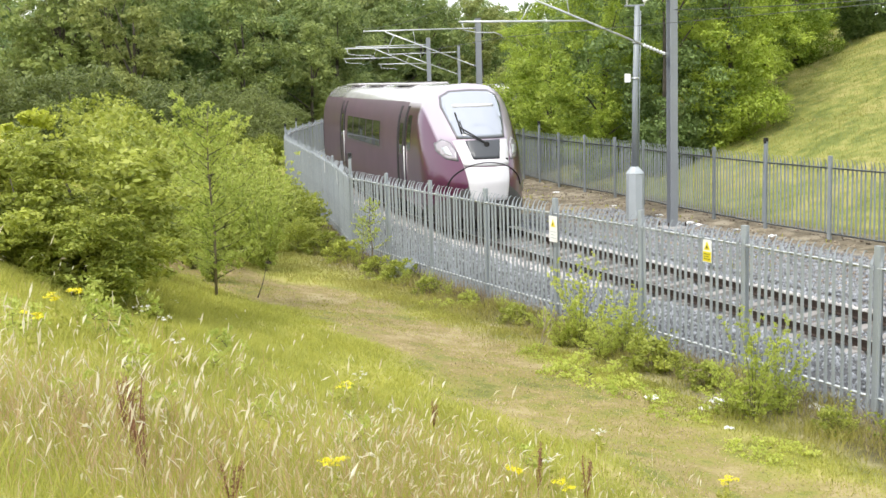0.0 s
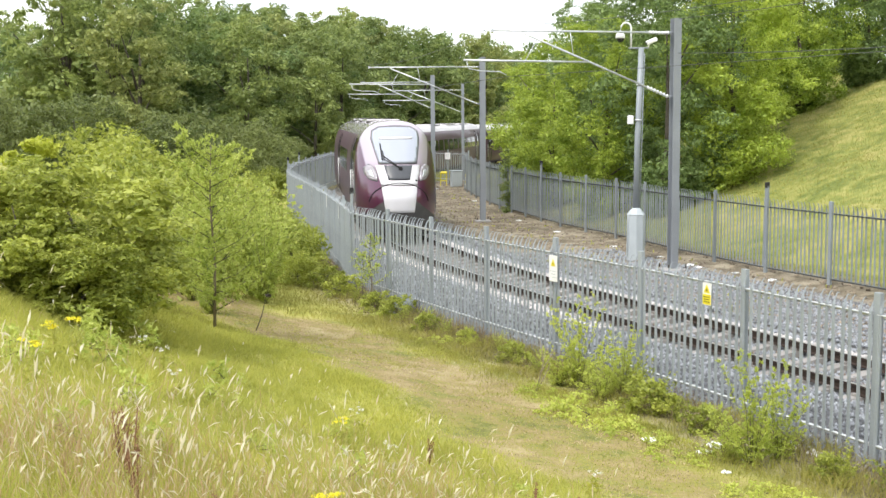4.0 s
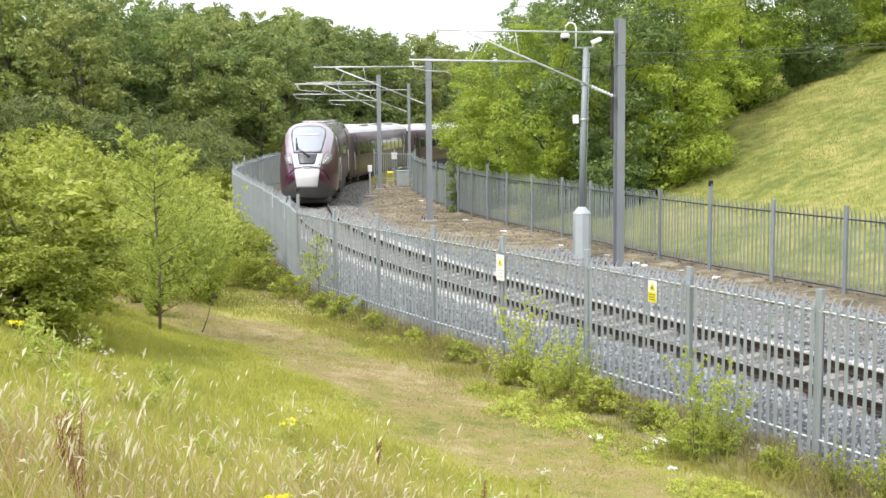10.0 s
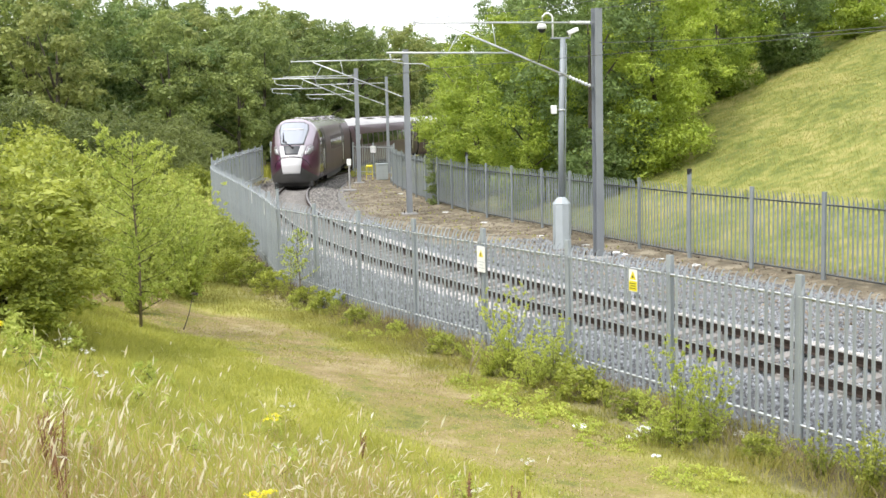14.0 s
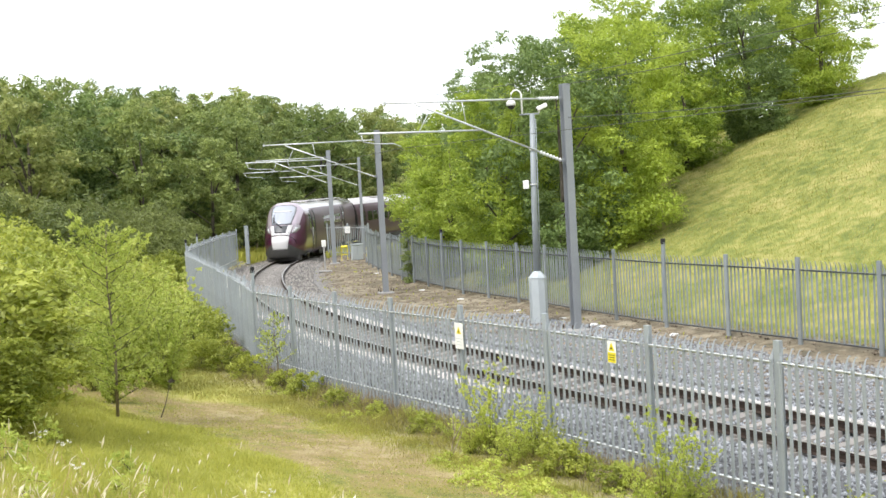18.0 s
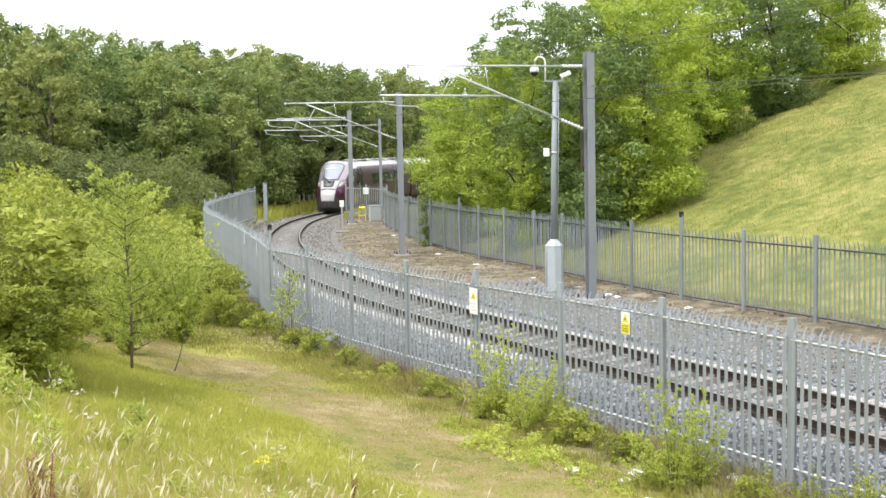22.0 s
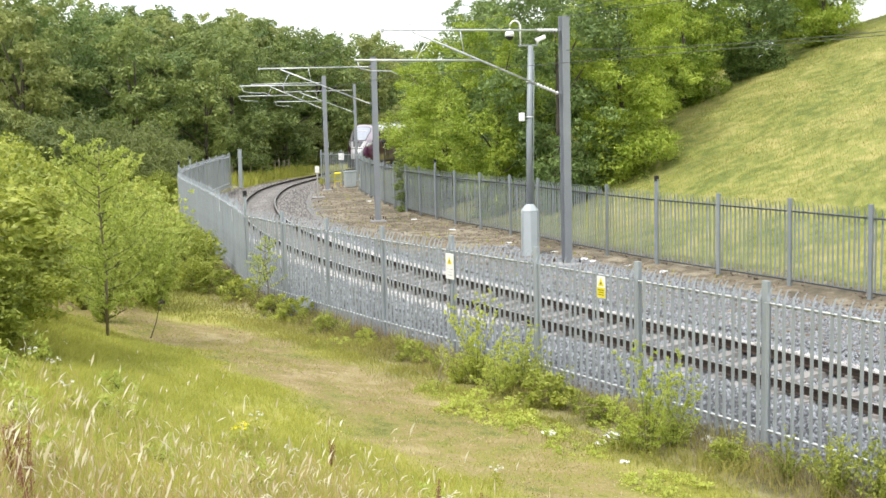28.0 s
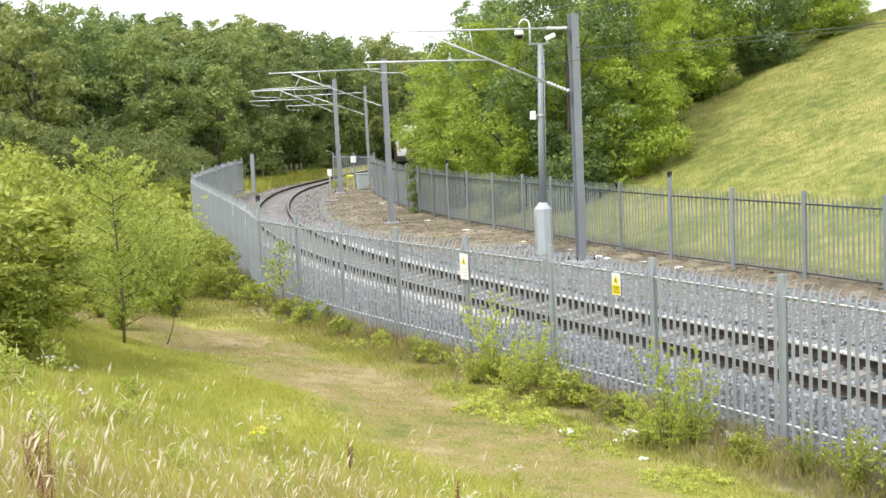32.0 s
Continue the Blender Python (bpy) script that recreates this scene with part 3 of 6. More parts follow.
def fence(line, stations, high, foot, side, bend, label, per_bay, parts_from, parts_to, capped=(), name="palisade_fence", bar_mat=None, ups=(0.32, 0.24), wide=0.055, foot_gap=0.05, post_mat=None):
    """Posts at the stations, two rails a bay, and pales on one side (+1: right of the line's way)."""
    f = thing(name, label, "fence", kind="structure", group="palisade fences")
    pale, post, tall = pale_mesh(high, bend, foot_gap), post_mesh(high + 0.03, wide, post_mat), post_mesh(high + 0.3, wide, post_mat)
    rest, count = [], 0
    base = [mesh_v.co.copy() for mesh_v in pale.vertices]
    polys = [tuple(p.vertices) for p in pale.polygons]
    for k, s in enumerate(stations):
        p, h = line.at(s), math.degrees(line.heading(s))
        z = foot(s)
        q = part("post", tall if k in capped else post, f, pose(p[0], p[1], z, 0, 0, h))
        if k in capped:
            part("cap", box("cap", 0.11, 0.1, 0.16, BLACK, 0.012), q, pose(0, 0, high + 0.24), "black plastic post cap")
        if k + 1 == len(stations):
            break
        p2 = line.at(stations[k + 1])
        d = p2[:2] - p[:2]
        ln, yaw = float(np.hypot(*d)), math.atan2(d[1], d[0])
        z2 = foot(stations[k + 1])
        off = Vector((math.sin(yaw), -math.cos(yaw), 0)) * side
        slope = -math.degrees(math.atan2(z2 - z, ln))
        for up in (ups[0], high - ups[1]):
            bar = angle_bar(ln - 0.11, bar_mat or SKYLIT_RAIL)
            mid = Vector(((p[0] + p2[0]) / 2, (p[1] + p2[1]) / 2, (z + z2) / 2 + up)) + off * 0.035
            part("rail", bar, f, pose(*mid, 0, slope, math.degrees(yaw)))
        for j in range(per_bay):
            t = (j + 0.5) / per_bay
            at = Vector((p[0] + d[0] * t, p[1] + d[1] * t, z + (z2 - z) * t)) + off * 0.062
            m = pose(*at, random.uniform(-0.6, 0.6), random.uniform(-0.7, 0.7), math.degrees(yaw) + (180 if side > 0 else 0))
            if parts_from <= k < parts_to and count < 300:
                part("pale", pale, f, m)
                count += 1
            else:
                rest.append(m)
    if rest:
        n = len(base)
        verts = [m @ c for m in rest for c in base]
        faces = [tuple(i * n + a for a in p) for i in range(len(rest)) for p in polys]
        part("pales", mesh_of("pales", verts, faces, GALV), f, kind="stuff", label="galvanised steel pales along the rest of the fence")
    return f


near_first = 20.0
NEAR_STEP = 2.585
near_posts = [near_first + NEAR_STEP * k for k in range(-5, 40) if 0 < near_first + NEAR_STEP * k < NEAR_FENCE.length]


def near_foot(s):
    y = NEAR_FENCE.at(s)[1]
    return float(np.interp(y, [0, 34, 60, 78], [-0.29, -0.29, -0.27, -0.22]))


def right_foot(s):
    return -0.22


kink = min(range(len(near_posts)), key=lambda k: abs(near_posts[k] - near_first - 7 * NEAR_STEP))
fence(NEAR_FENCE, near_posts, 2.2, near_foot, -1, 0.085, "galvanised steel palisade fence curving beside the ballast", 17, 3, 26, capped=(kink, kink + 9, kink + 12))
right_first = 32.0
right_posts = [s for s in [right_first - 2.6 * k for k in range(12, 0, -1)] + [right_first] + [right_first + 2.7 + 2.41 * k for k in range(20)] if 0 < s < RIGHT_FENCE.length]
zero = min(range(len(right_posts)), key=lambda k: abs(right_posts[k] - right_first))
fence(RIGHT_FENCE, right_posts, 2.1, right_foot, 1, 0.05, "galvanised steel palisade fence below the grassy bank", 16, zero - 5, zero + 13, capped=(zero, zero + 7), bar_mat=SHADED_RAIL, ups=(0.16, 0.27), wide=0.058, foot_gap=0.14, post_mat=GALV_OLD)


# ---- train ----
PURPLE = material("aubergine_paint", (0.095, 0.014, 0.056), 0.30, 0.3, 0.12, 1.2, 0, 40, coat=1.0)
PURPLE.node_tree.nodes["Principled BSDF"].inputs["Coat IOR"].default_value = 1.55
ROOF_DULL = material("dusty_grey_roof", (0.52, 0.50, 0.51), 0.42, 0.1, 0.3, 1.0, 0, 30, coat=1.0)
FRAME_GREY = material("windscreen_frame_grey", (0.16, 0.155, 0.17), 0.35, 0.1, 0.1, 2, 0, 40)
PURPLE_DULL = material("dusty_aubergine_side", (0.105, 0.056, 0.08), 0.45, 0.08, 0.3, 0.8, 0, 30, coat=0.25)
BAND = material("window_band_paint", (0.065, 0.03, 0.047), 0.35, 0.2, 0.2, 0.8, 0, 30, coat=0.4)
SILVER = material("pale_roof_paint", (0.62, 0.60, 0.61), 0.42, 0.15, 0.14, 1.0, 0, 40)
TRAIN_WHITE = material("white_nose_panel", (0.63, 0.62, 0.64), 0.3, 0, 0.05, 2, 0, 40, coat=0.5)
NOSE_GREY = material("dark_grey_nose_panel", (0.07, 0.075, 0.085), 0.35, 0, 0.1, 2, 0, 40)
DARK = material("black_rubber_and_gaps", (0.012, 0.011, 0.012), 0.6, 0, 0.2, 3)
UNDER = material("grimy_underframe", (0.075, 0.072, 0.07), 0.75, 0.1, 0.35, 2, 0.004, 30)
WHEEL = material("steel_wheel", (0.20, 0.19, 0.185), 0.5, 0.7, 0.2, 4)
LAMP = material("headlamp_lens", (0.42, 0.39, 0.42), 0.15, 0.2, 0.2, 9)


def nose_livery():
    """The nose paint: aubergine on the flanks and below, the sky's sheen on the windscreen pillars painted in as pale
    lavender.
    """
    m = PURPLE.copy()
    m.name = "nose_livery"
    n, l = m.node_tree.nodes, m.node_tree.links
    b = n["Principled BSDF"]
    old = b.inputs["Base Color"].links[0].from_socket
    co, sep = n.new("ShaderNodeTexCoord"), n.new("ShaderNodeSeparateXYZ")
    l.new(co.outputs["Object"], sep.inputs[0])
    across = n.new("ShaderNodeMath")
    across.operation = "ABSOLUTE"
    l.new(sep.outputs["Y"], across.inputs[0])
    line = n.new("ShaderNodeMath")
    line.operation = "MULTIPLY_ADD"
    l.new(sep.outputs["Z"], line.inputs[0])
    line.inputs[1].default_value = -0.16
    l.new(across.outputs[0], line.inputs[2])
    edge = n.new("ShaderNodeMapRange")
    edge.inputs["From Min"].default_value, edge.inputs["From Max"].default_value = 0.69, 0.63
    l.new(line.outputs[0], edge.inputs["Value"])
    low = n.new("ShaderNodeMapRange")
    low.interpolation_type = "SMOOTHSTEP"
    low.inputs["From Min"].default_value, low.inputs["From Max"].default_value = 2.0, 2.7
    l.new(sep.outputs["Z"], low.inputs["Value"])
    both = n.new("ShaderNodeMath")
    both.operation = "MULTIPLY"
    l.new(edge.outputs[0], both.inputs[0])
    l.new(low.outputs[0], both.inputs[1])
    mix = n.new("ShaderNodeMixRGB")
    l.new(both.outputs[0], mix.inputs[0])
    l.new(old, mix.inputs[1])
    # lavender stands in for reflected sky, fading in with height
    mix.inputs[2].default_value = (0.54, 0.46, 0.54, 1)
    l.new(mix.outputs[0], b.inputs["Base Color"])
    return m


NOSE_SHEEN = nose_livery()


def glass_material(name, tint, rough=0.03, ior=2.0):
    m = bpy.data.materials.new(name)
    m.use_nodes = True
    b = m.node_tree.nodes["Principled BSDF"]
    b.inputs["Base Color"].default_value = (*tint, 1)
    b.inputs["Roughness"].default_value = rough
    b.inputs["IOR"].default_value = ior
    b.inputs["Coat Weight"].default_value = ior - 1.0
    b.inputs["Coat Roughness"].default_value = 0.02
    return m


# Pale blue windscreen base: reflected sky and interior blind put into the colour.
WINDSCREEN = glass_material("windscreen_glass", (0.36, 0.39, 0.46))
SIDE_GLASS = glass_material("tinted_window_glass", (0.016, 0.019, 0.02), 0.06, 1.45)

half_section = [(0.0, 0.42), (1.08, 0.42), (1.26, 0.54), (1.35, 0.84), (1.39, 1.22), (1.395, 1.7), (1.39, 2.25), (1.36, 2.68), (1.30, 3.04), (1.19, 3.34), (1.01, 3.63), (0.76, 3.82), (0.43, 3.93), (0.0, 3.97)]


def ring_points():
    p = Line([(y, z) for y, z in half_section])
    right = [tuple(p.at(p.length * k / 26)) for k in range(27)]
    return right + [(-y, z) for y, z in right[-2:0:-1]]


RING = ring_points()


def nose_x(y, z):
    """How far forward the nose reaches at a height and distance from the middle."""
    q = min(1.0, abs(y) / 1.4)
    rise = max(0.0, z - 1.43)
    return 11.95 - 1.75 * q ** 2.6 - (0.42 * rise + 0.20 * rise * rise) - 0.35 * max(0.0, 1.1 - z) ** 1.5


def body_mesh(driving):
    """A carriage shell of one section, with a raked nose on the driving car."""
    n = len(RING)
    rows = []
    stops = [-11.85, -11.8, -6, 0, 4, 7.2]
    for x in stops:
        f = 0.985 if x == -11.85 else 1.0
        rows.append([(x, y * f, 2 + (z - 2) * f) for y, z in RING])
    if driving:
        for k in range(1, 7):
            rows.append([(7.2 + (nose_x(y, z) - 7.2) * k / 6, y, z) for y, z in RING])
        for r in (0.94, 0.86, 0.76, 0.64, 0.5, 0.36, 0.22, 0.1):
            row = []
            for y, z in RING:
                u, v = y * r, 1.75 + (z - 1.75) * r
                row.append((nose_x(u, v), u, v))
            rows.append(row)
        tip = (nose_x(0, 1.75), 0, 1.75)
    else:
        rows.append([(11.8, y, z) for y, z in RING])
        rows.append([(11.85, y * 0.985, 2 + (z - 2) * 0.985) for y, z in RING])
        tip = (11.85, 0, 2)
    verts = [v for r in rows for v in r]
    faces, idx = [], []
    for i in range(len(rows) - 1):
        for k in range(n):
            k2 = (k + 1) % n
            faces.append((i * n + k, (i + 1) * n + k, (i + 1) * n + k2, i * n + k2))
            zz = (RING[k][1] + RING[k2][1]) / 2
            roof = zz > 3.5 and (i < 9 or not driving)
            side = (i < 5 or not driving) and not roof
            idx.append(1 if roof else 4 if driving and i > 8 and zz < 0.66 else 2 if side else 0)
    verts += [tip, (-11.85, 0, 2)]
    a = (len(rows) - 1) * n
    for k in range(n):
        k2 = (k + 1) % n
        faces.append((a + k, len(verts) - 2, a + k2))
        faces.append((k2, len(verts) - 1, k))
        idx += [0 if driving else 3, 3]
    return mesh_of("body", verts, faces, [NOSE_SHEEN if driving else PURPLE, ROOF_DULL if driving else SILVER, PURPLE_DULL, DARK, UNDER], idx, True)


def nose_patch(name, outline, mat, proud=0.008, step=0.09):
    """A panel on the nose: an outline in (across, up), cut into small squares that follow the surface."""
    outline = [(y * 1.04, z + 0.28) for y, z in outline]
    bm = bmesh.new()
    vs = [bm.verts.new((0, y, z)) for y, z in outline]
    bm.faces.new(vs)
    ys, zs = [p[0] for p in outline], [p[1] for p in outline]
    for axis, lo, hi in ((1, min(ys), max(ys)), (2, min(zs), max(zs))):
        c = lo + step
        while c < hi:
            co, no = [0, 0, 0], [0, 0, 0]
            co[axis], no[axis] = c, 1
            bmesh.ops.bisect_plane(bm, geom=bm.verts[:] + bm.edges[:] + bm.faces[:], plane_co=co, plane_no=no)
            c += step
    for v in bm.verts:
        v.co.x = nose_x(v.co.y, v.co.z) + proud
    rim = bmesh.ops.extrude_edge_only(bm, edges=[e for e in bm.edges if e.is_boundary])
    for v in [g for g in rim["geom"] if isinstance(g, bmesh.types.BMVert)]:
        v.co.x -= proud + 0.01
    return bm_finish(bm, name, mat, True)


def side_strip(name, x0, x1, z0, z1, mat, sign, proud=0.006, rows=4):
    """A panel on a carriage side that follows its curve."""
    sec = np.array(half_section)
    zz = np.linspace(z0, z1, rows + 1)
    yy = [float(np.interp(z, sec[1:, 1], sec[1:, 0])) for z in zz]
    verts = []
    for dy in (proud, -0.02):
        for z, y in zip(zz, yy):
            verts += [(x0, sign * (y + dy), z), (x1, sign * (y + dy), z)]
    faces = [(2 * k, 2 * k + 1, 2 * k + 3, 2 * k + 2) for k in range(rows)]
    n = 2 * (rows + 1)
    faces += [(0, n, n + 1, 1), (2 * rows, 2 * rows + 1, n + 2 * rows + 1, n + 2 * rows)]
    faces += [(2 * k + e, 2 * k + 2 + e, n + 2 * k + 2 + e, n + 2 * k + e) for k in range(rows) for e in (0, 1)]
    bm = bmesh.new()
    vs = [bm.verts.new(v) for v in verts]
    for f in faces:
        bm.faces.new([vs[i] for i in f])
    return bm_finish(bm, name, mat)


def disc(name, r, w, mat, sides=20):
    bm = bmesh.new()
    bmesh.ops.create_cone(bm, cap_ends=True, segments=sides, radius1=r, radius2=r, depth=w, matrix=Matrix.Rotation(radians(90), 4, "X"))
    return bm_finish(bm, name, mat, False)


WHEEL_MESH = None


def bogie(car, x):
    global WHEEL_MESH
    if WHEEL_MESH is None:
        bm = bmesh.new()
        for r, w, y in ((0.42, 0.11, 0), (0.45, 0.025, 0.055), (0.28, 0.14, 0)):
            bmesh.ops.create_cone(bm, cap_ends=True, segments=22, radius1=r, radius2=r, depth=w, matrix=Matrix.Translation((0, y, 0)) @ Matrix.Rotation(radians(90), 4, "X"))
        WHEEL_MESH = bm_finish(bm, "wheel", WHEEL)
    g = part("bogie", box("bogie", 3.3, 0.4, 0.28, UNDER, 0.04), car, pose(x, 0, 0.42), "grimy wheeled bogie under the carriage")
    for y in (-1.02, 1.02):
        part("side_frame", box("side_frame", 3.2, 0.16, 0.24, UNDER, 0.05), g, pose(0, y, 0.02))
        for dx in (-1.3, 1.3):
            part("wheel", WHEEL_MESH, g, pose(dx, math.copysign(0.78, y), 0.03, 0, 0, 0 if y < 0 else 180))
            part("axlebox", box("axlebox", 0.34, 0.2, 0.34, UNDER, 0.05), g, pose(dx, y * 1.04, -0.12))
        part("damper", tube("damper", [(-0.5, y * 1.08, 0.1), (0.5, y * 1.08, 0.16)], 0.045, DARK), g)


def doors_and_windows(car, doors, windows):
    for sign in (-1, 1):
        for x in doors:
            d = part("door", side_strip("door", x - 0.46, x + 0.46, 0.75, 3.2, BAND, sign, 0.012, 8), car, label="dark aubergine sliding door")
            part("door_window", side_strip("door_window", x - 0.22, x + 0.22, 1.95, 2.85, SIDE_GLASS, sign, 0.018), d)
            for e in (-0.52, 0.52):
                part("door_seal", side_strip("door_seal", x + e - 0.13, x + e + 0.13, 0.72, 3.35, DARK, sign, 0.02, 8), d)
            part("grab_rail", tube("grab_rail", [(x + 0.62, sign * 1.425, 1.0), (x + 0.62, sign * 1.425, 2.2)], 0.02, WHITE_PAINT), d)
        for a, b in windows:
            part("window", side_strip("window", a, b, 1.98, 2.8, SIDE_GLASS, sign, 0.008), car)


def train_car(driving, label):
    c = thing("train_car", label, "train", group="train carriages")
    part("body", body_mesh(driving), c)
    if driving:
        doors, windows = (-5.7, 6.9), [(-4.3 + k * 1.5, -4.3 + k * 1.5 + 1.36) for k in range(5)]
    else:
        doors, windows = (-9.9, 9.9), [(-8.6 + k * 1.75, -8.6 + k * 1.75 + 1.4) for k in range(10)]
    doors_and_windows(c, doors, windows)
    for sign in (-1, 1):
        part("window_band", side_strip("window_band", -4.6 if driving else -9.2, 3.5 if driving else 9.2, 1.90, 2.88, BAND, sign, 0.003), c)
        part("cantrail_stripe", side_strip("cantrail_stripe", -11.7, 6.9 if driving else 11.7, 3.44, 3.48, WHITE_PAINT, sign, 0.006, 1), c, label="pale line under the roof")
        part("lower_skirt", box("lower_skirt", 9.5, 0.05, 0.55, UNDER, 0.02), c, pose(0, sign * 1.22, 0.22), "grey equipment skirt")
        for x in (-3.6, -1.6, 0.6, 2.6):
            part("equipment_box", box("equipment_box", 1.7, 0.5, 0.5, UNDER, 0.04), c, pose(x, sign * 0.93, 0.2))
    bogie(c, -PIVOT)
    bogie(c, PIVOT - 0.2)
    for x, w in ((-7.5, 3.0), (-2.5, 3.4), (3.0, 3.0)):
        part("roof_unit", box("roof_unit", w, 1.3, 0.08, ROOF_DULL if driving else SILVER, 0.03), c, pose(x, 0, 3.93), "shallow roof air-conditioning cover")
        for dx in (-0.8, 0.8):
            part("roof_grille", box("roof_grille", 0.7, 0.9, 0.03, UNDER, 0.005), c, pose(x + dx, 0, 4.0))
    for x in (-11.95,) if driving else (-11.95, 11.95):
        part("gangway", box("gangway", 0.35, 1.5, 2.9, DARK, 0.08), c, pose(x, 0, 0.7), "black rubber gangway bellows")
        part("end_band", side_strip("end_band", x + (0.12 if x < 0 else -0.3), x + (0.3 if x < 0 else -0.12), 0.6, 3.68, DARK, 1, 0.005, 8), c)
        part("end_band", side_strip("end_band", x + (0.12 if x < 0 else -0.3), x + (0.3 if x < 0 else -0.12), 0.6, 3.68, DARK, -1, 0.005, 8), c)
    if driving:
        half = [(0.63, 2.24), (0.74, 2.7), (0.82, 3.08), (0.78, 3.36), (0.54, 3.51)]
        frame_ = half + [(0, 3.54)] + [(-y, z) for y, z in half[::-1]]
        part("windscreen_surround", nose_patch("windscreen_surround", frame_, FRAME_GREY, 0.008), c)
        half = [(0.585, 2.28), (0.69, 2.7), (0.77, 3.08), (0.735, 3.33), (0.51, 3.46)]
        glass_ = half + [(0, 3.48)] + [(-y, z) for y, z in half[::-1]]
        ws = part("windscreen", nose_patch("windscreen", glass_, WINDSCREEN, 0.012), c, label="large raked windscreen reflecting the sky")
        part("sun_blind", nose_patch("sun_blind", [(-0.55, 3.06), (0.55, 3.06), (0.55, 3.14), (-0.55, 3.14)], TRAIN_WHITE, 0.016), ws)
        for y0, z0, y1, z1, r in ((0.06, 2.4, -0.52, 2.82, 0.02), (0.12, 2.36, -0.48, 2.7, 0.016), (-0.52, 2.66, -0.56, 3.2, 0.022), (-0.46, 2.66, -0.5, 2.98, 0.016)):
            mid = ((y0 + y1) / 2, (z0 + z1) / 2)
            part("wiper", tube("wiper", [(nose_x(y, z) + 0.045, y, z) for y, z in ((y0, z0), mid, (y1, z1))], r, DARK), ws)
        white = [(-0.73, 2.20), (-0.46, 2.20), (-0.34, 1.72), (0.34, 1.72), (0.46, 2.20), (0.73, 2.20), (0.58, 1.55), (-0.58, 1.55)]
        part("white_mask", nose_patch("white_mask", white, TRAIN_WHITE, 0.010), c, label="white panel below the windscreen")
        part("grey_panel", nose_patch("grey_panel", [(-0.455, 2.21), (-0.345, 1.73), (0.345, 1.73), (0.455, 2.21)], NOSE_GREY, 0.009), c)
        part("wiper_boss", disc("wiper_boss", 0.07, 0.06, DARK), c, pose(nose_x(0.06, 2.38) + 0.03, 0.06, 2.38, 0, 0, 90))
        lower = [(-0.58, 1.53), (0.58, 1.53), (0.51, 1.0), (0.46, 0.66), (-0.46, 0.66), (-0.51, 1.0)]
        part("coupler_cover", nose_patch("coupler_cover", lower, TRAIN_WHITE, 0.011), c, label="white coupler cover")
        seam = [(1.0 * math.sin(w), 1.22 + 0.7 * math.cos(w)) for w in np.linspace(-1.5, 1.5, 21)]
        part("nose_seam", tube("nose_seam", [(nose_x(y, z) + 0.012, y, z) for y, z in seam], 0.016, DARK, 6), c, label="dark curved seam of the nose doors")
        for sign in (-1, 1):
            lamp = [(0.70, 1.70), (0.92, 1.74), (1.06, 1.92), (1.07, 2.10), (0.93, 2.22), (0.79, 2.14), (0.70, 1.92)]
            rim = [(sign * (0.885 + (y - 0.885) * 1.14), 1.965 + (z - 1.965) * 1.1) for y, z in lamp]
            part("headlight_rim", nose_patch("headlight_rim", rim if sign > 0 else rim[::-1], FRAME_GREY, 0.006), c)
            pts = [(sign * y, z) for y, z in lamp]
            lo = part("headlight", nose_patch("headlight", pts if sign > 0 else pts[::-1], LAMP, 0.010), c, label="angular clear headlight cluster")
            part("lamp_reflector", nose_patch("lamp_reflector", [(sign * 0.78, 1.80), (sign * 0.92, 1.84), (sign * 0.98, 2.02), (sign * 0.86, 2.06)], CLAMP, 0.016), lo)
            q = side_strip("cab_window", 7.75, 8.3, 2.1, 3.1, SIDE_GLASS, sign, 0.010)
            part("cab_window", q, c, label="dark cab side window")
        part("buffer_valance", box("buffer_valance", 0.7, 2.2, 0.42, UNDER, 0.1), c, pose(10.75, 0, 0.12), "grey lower nose valance")
        part("coupler", tube("coupler", [(11.1, 0, 0.62), (11.62, 0.04, 0.60)], 0.07, DARK), c)
        part("horn_hatch", disc("horn_hatch", 0.035, 0.02, DARK), c, pose(nose_x(0.57, 1.98) + 0.012, 0.57, 1.98, 0, 0, 90))
    return c


HALF, PIVOT = 12.0, 8.2
cars = [train_car(True, "aubergine driving car of a passenger train with a white raked nose")]
middle = train_car(False, "aubergine passenger train carriage with a pale roof")
cars += [middle, copy_thing(middle, Matrix()), copy_thing(middle, Matrix())]

# seconds and how far along the track the train's last nose stands
TRAVEL = [(0, 33.25), (2, 37.5), (4, 42.3), (6, 47.65), (8, 53.5), (10, 59.4), (12, 64.8), (14, 70.1), (16, 75.7), (18, 81.6), (20, 87.9), (22, 94.2), (24, 100.4), (26, 106.5), (28, 112.5), (30, 118.4), (32, 124.3)]


def car_pose(s):
    """The pose of a carriage whose near end stands s along the track; its nose looks back along it."""
    a, b = TRACK.at(s + HALF - PIVOT), TRACK.at(s + HALF + PIVOT)
    d = a - b
    c = (a + b) / 2
    return pose(c[0], c[1], float(track_z(s + HALF)), 0, 0, math.degrees(math.atan2(d[1], d[0])))


def motions():
    for n, c in enumerate(cars):
        walk(c, [(t, car_pose(min(s + n * 24.1, TRACK.length - 25))) for t, s in TRAVEL])


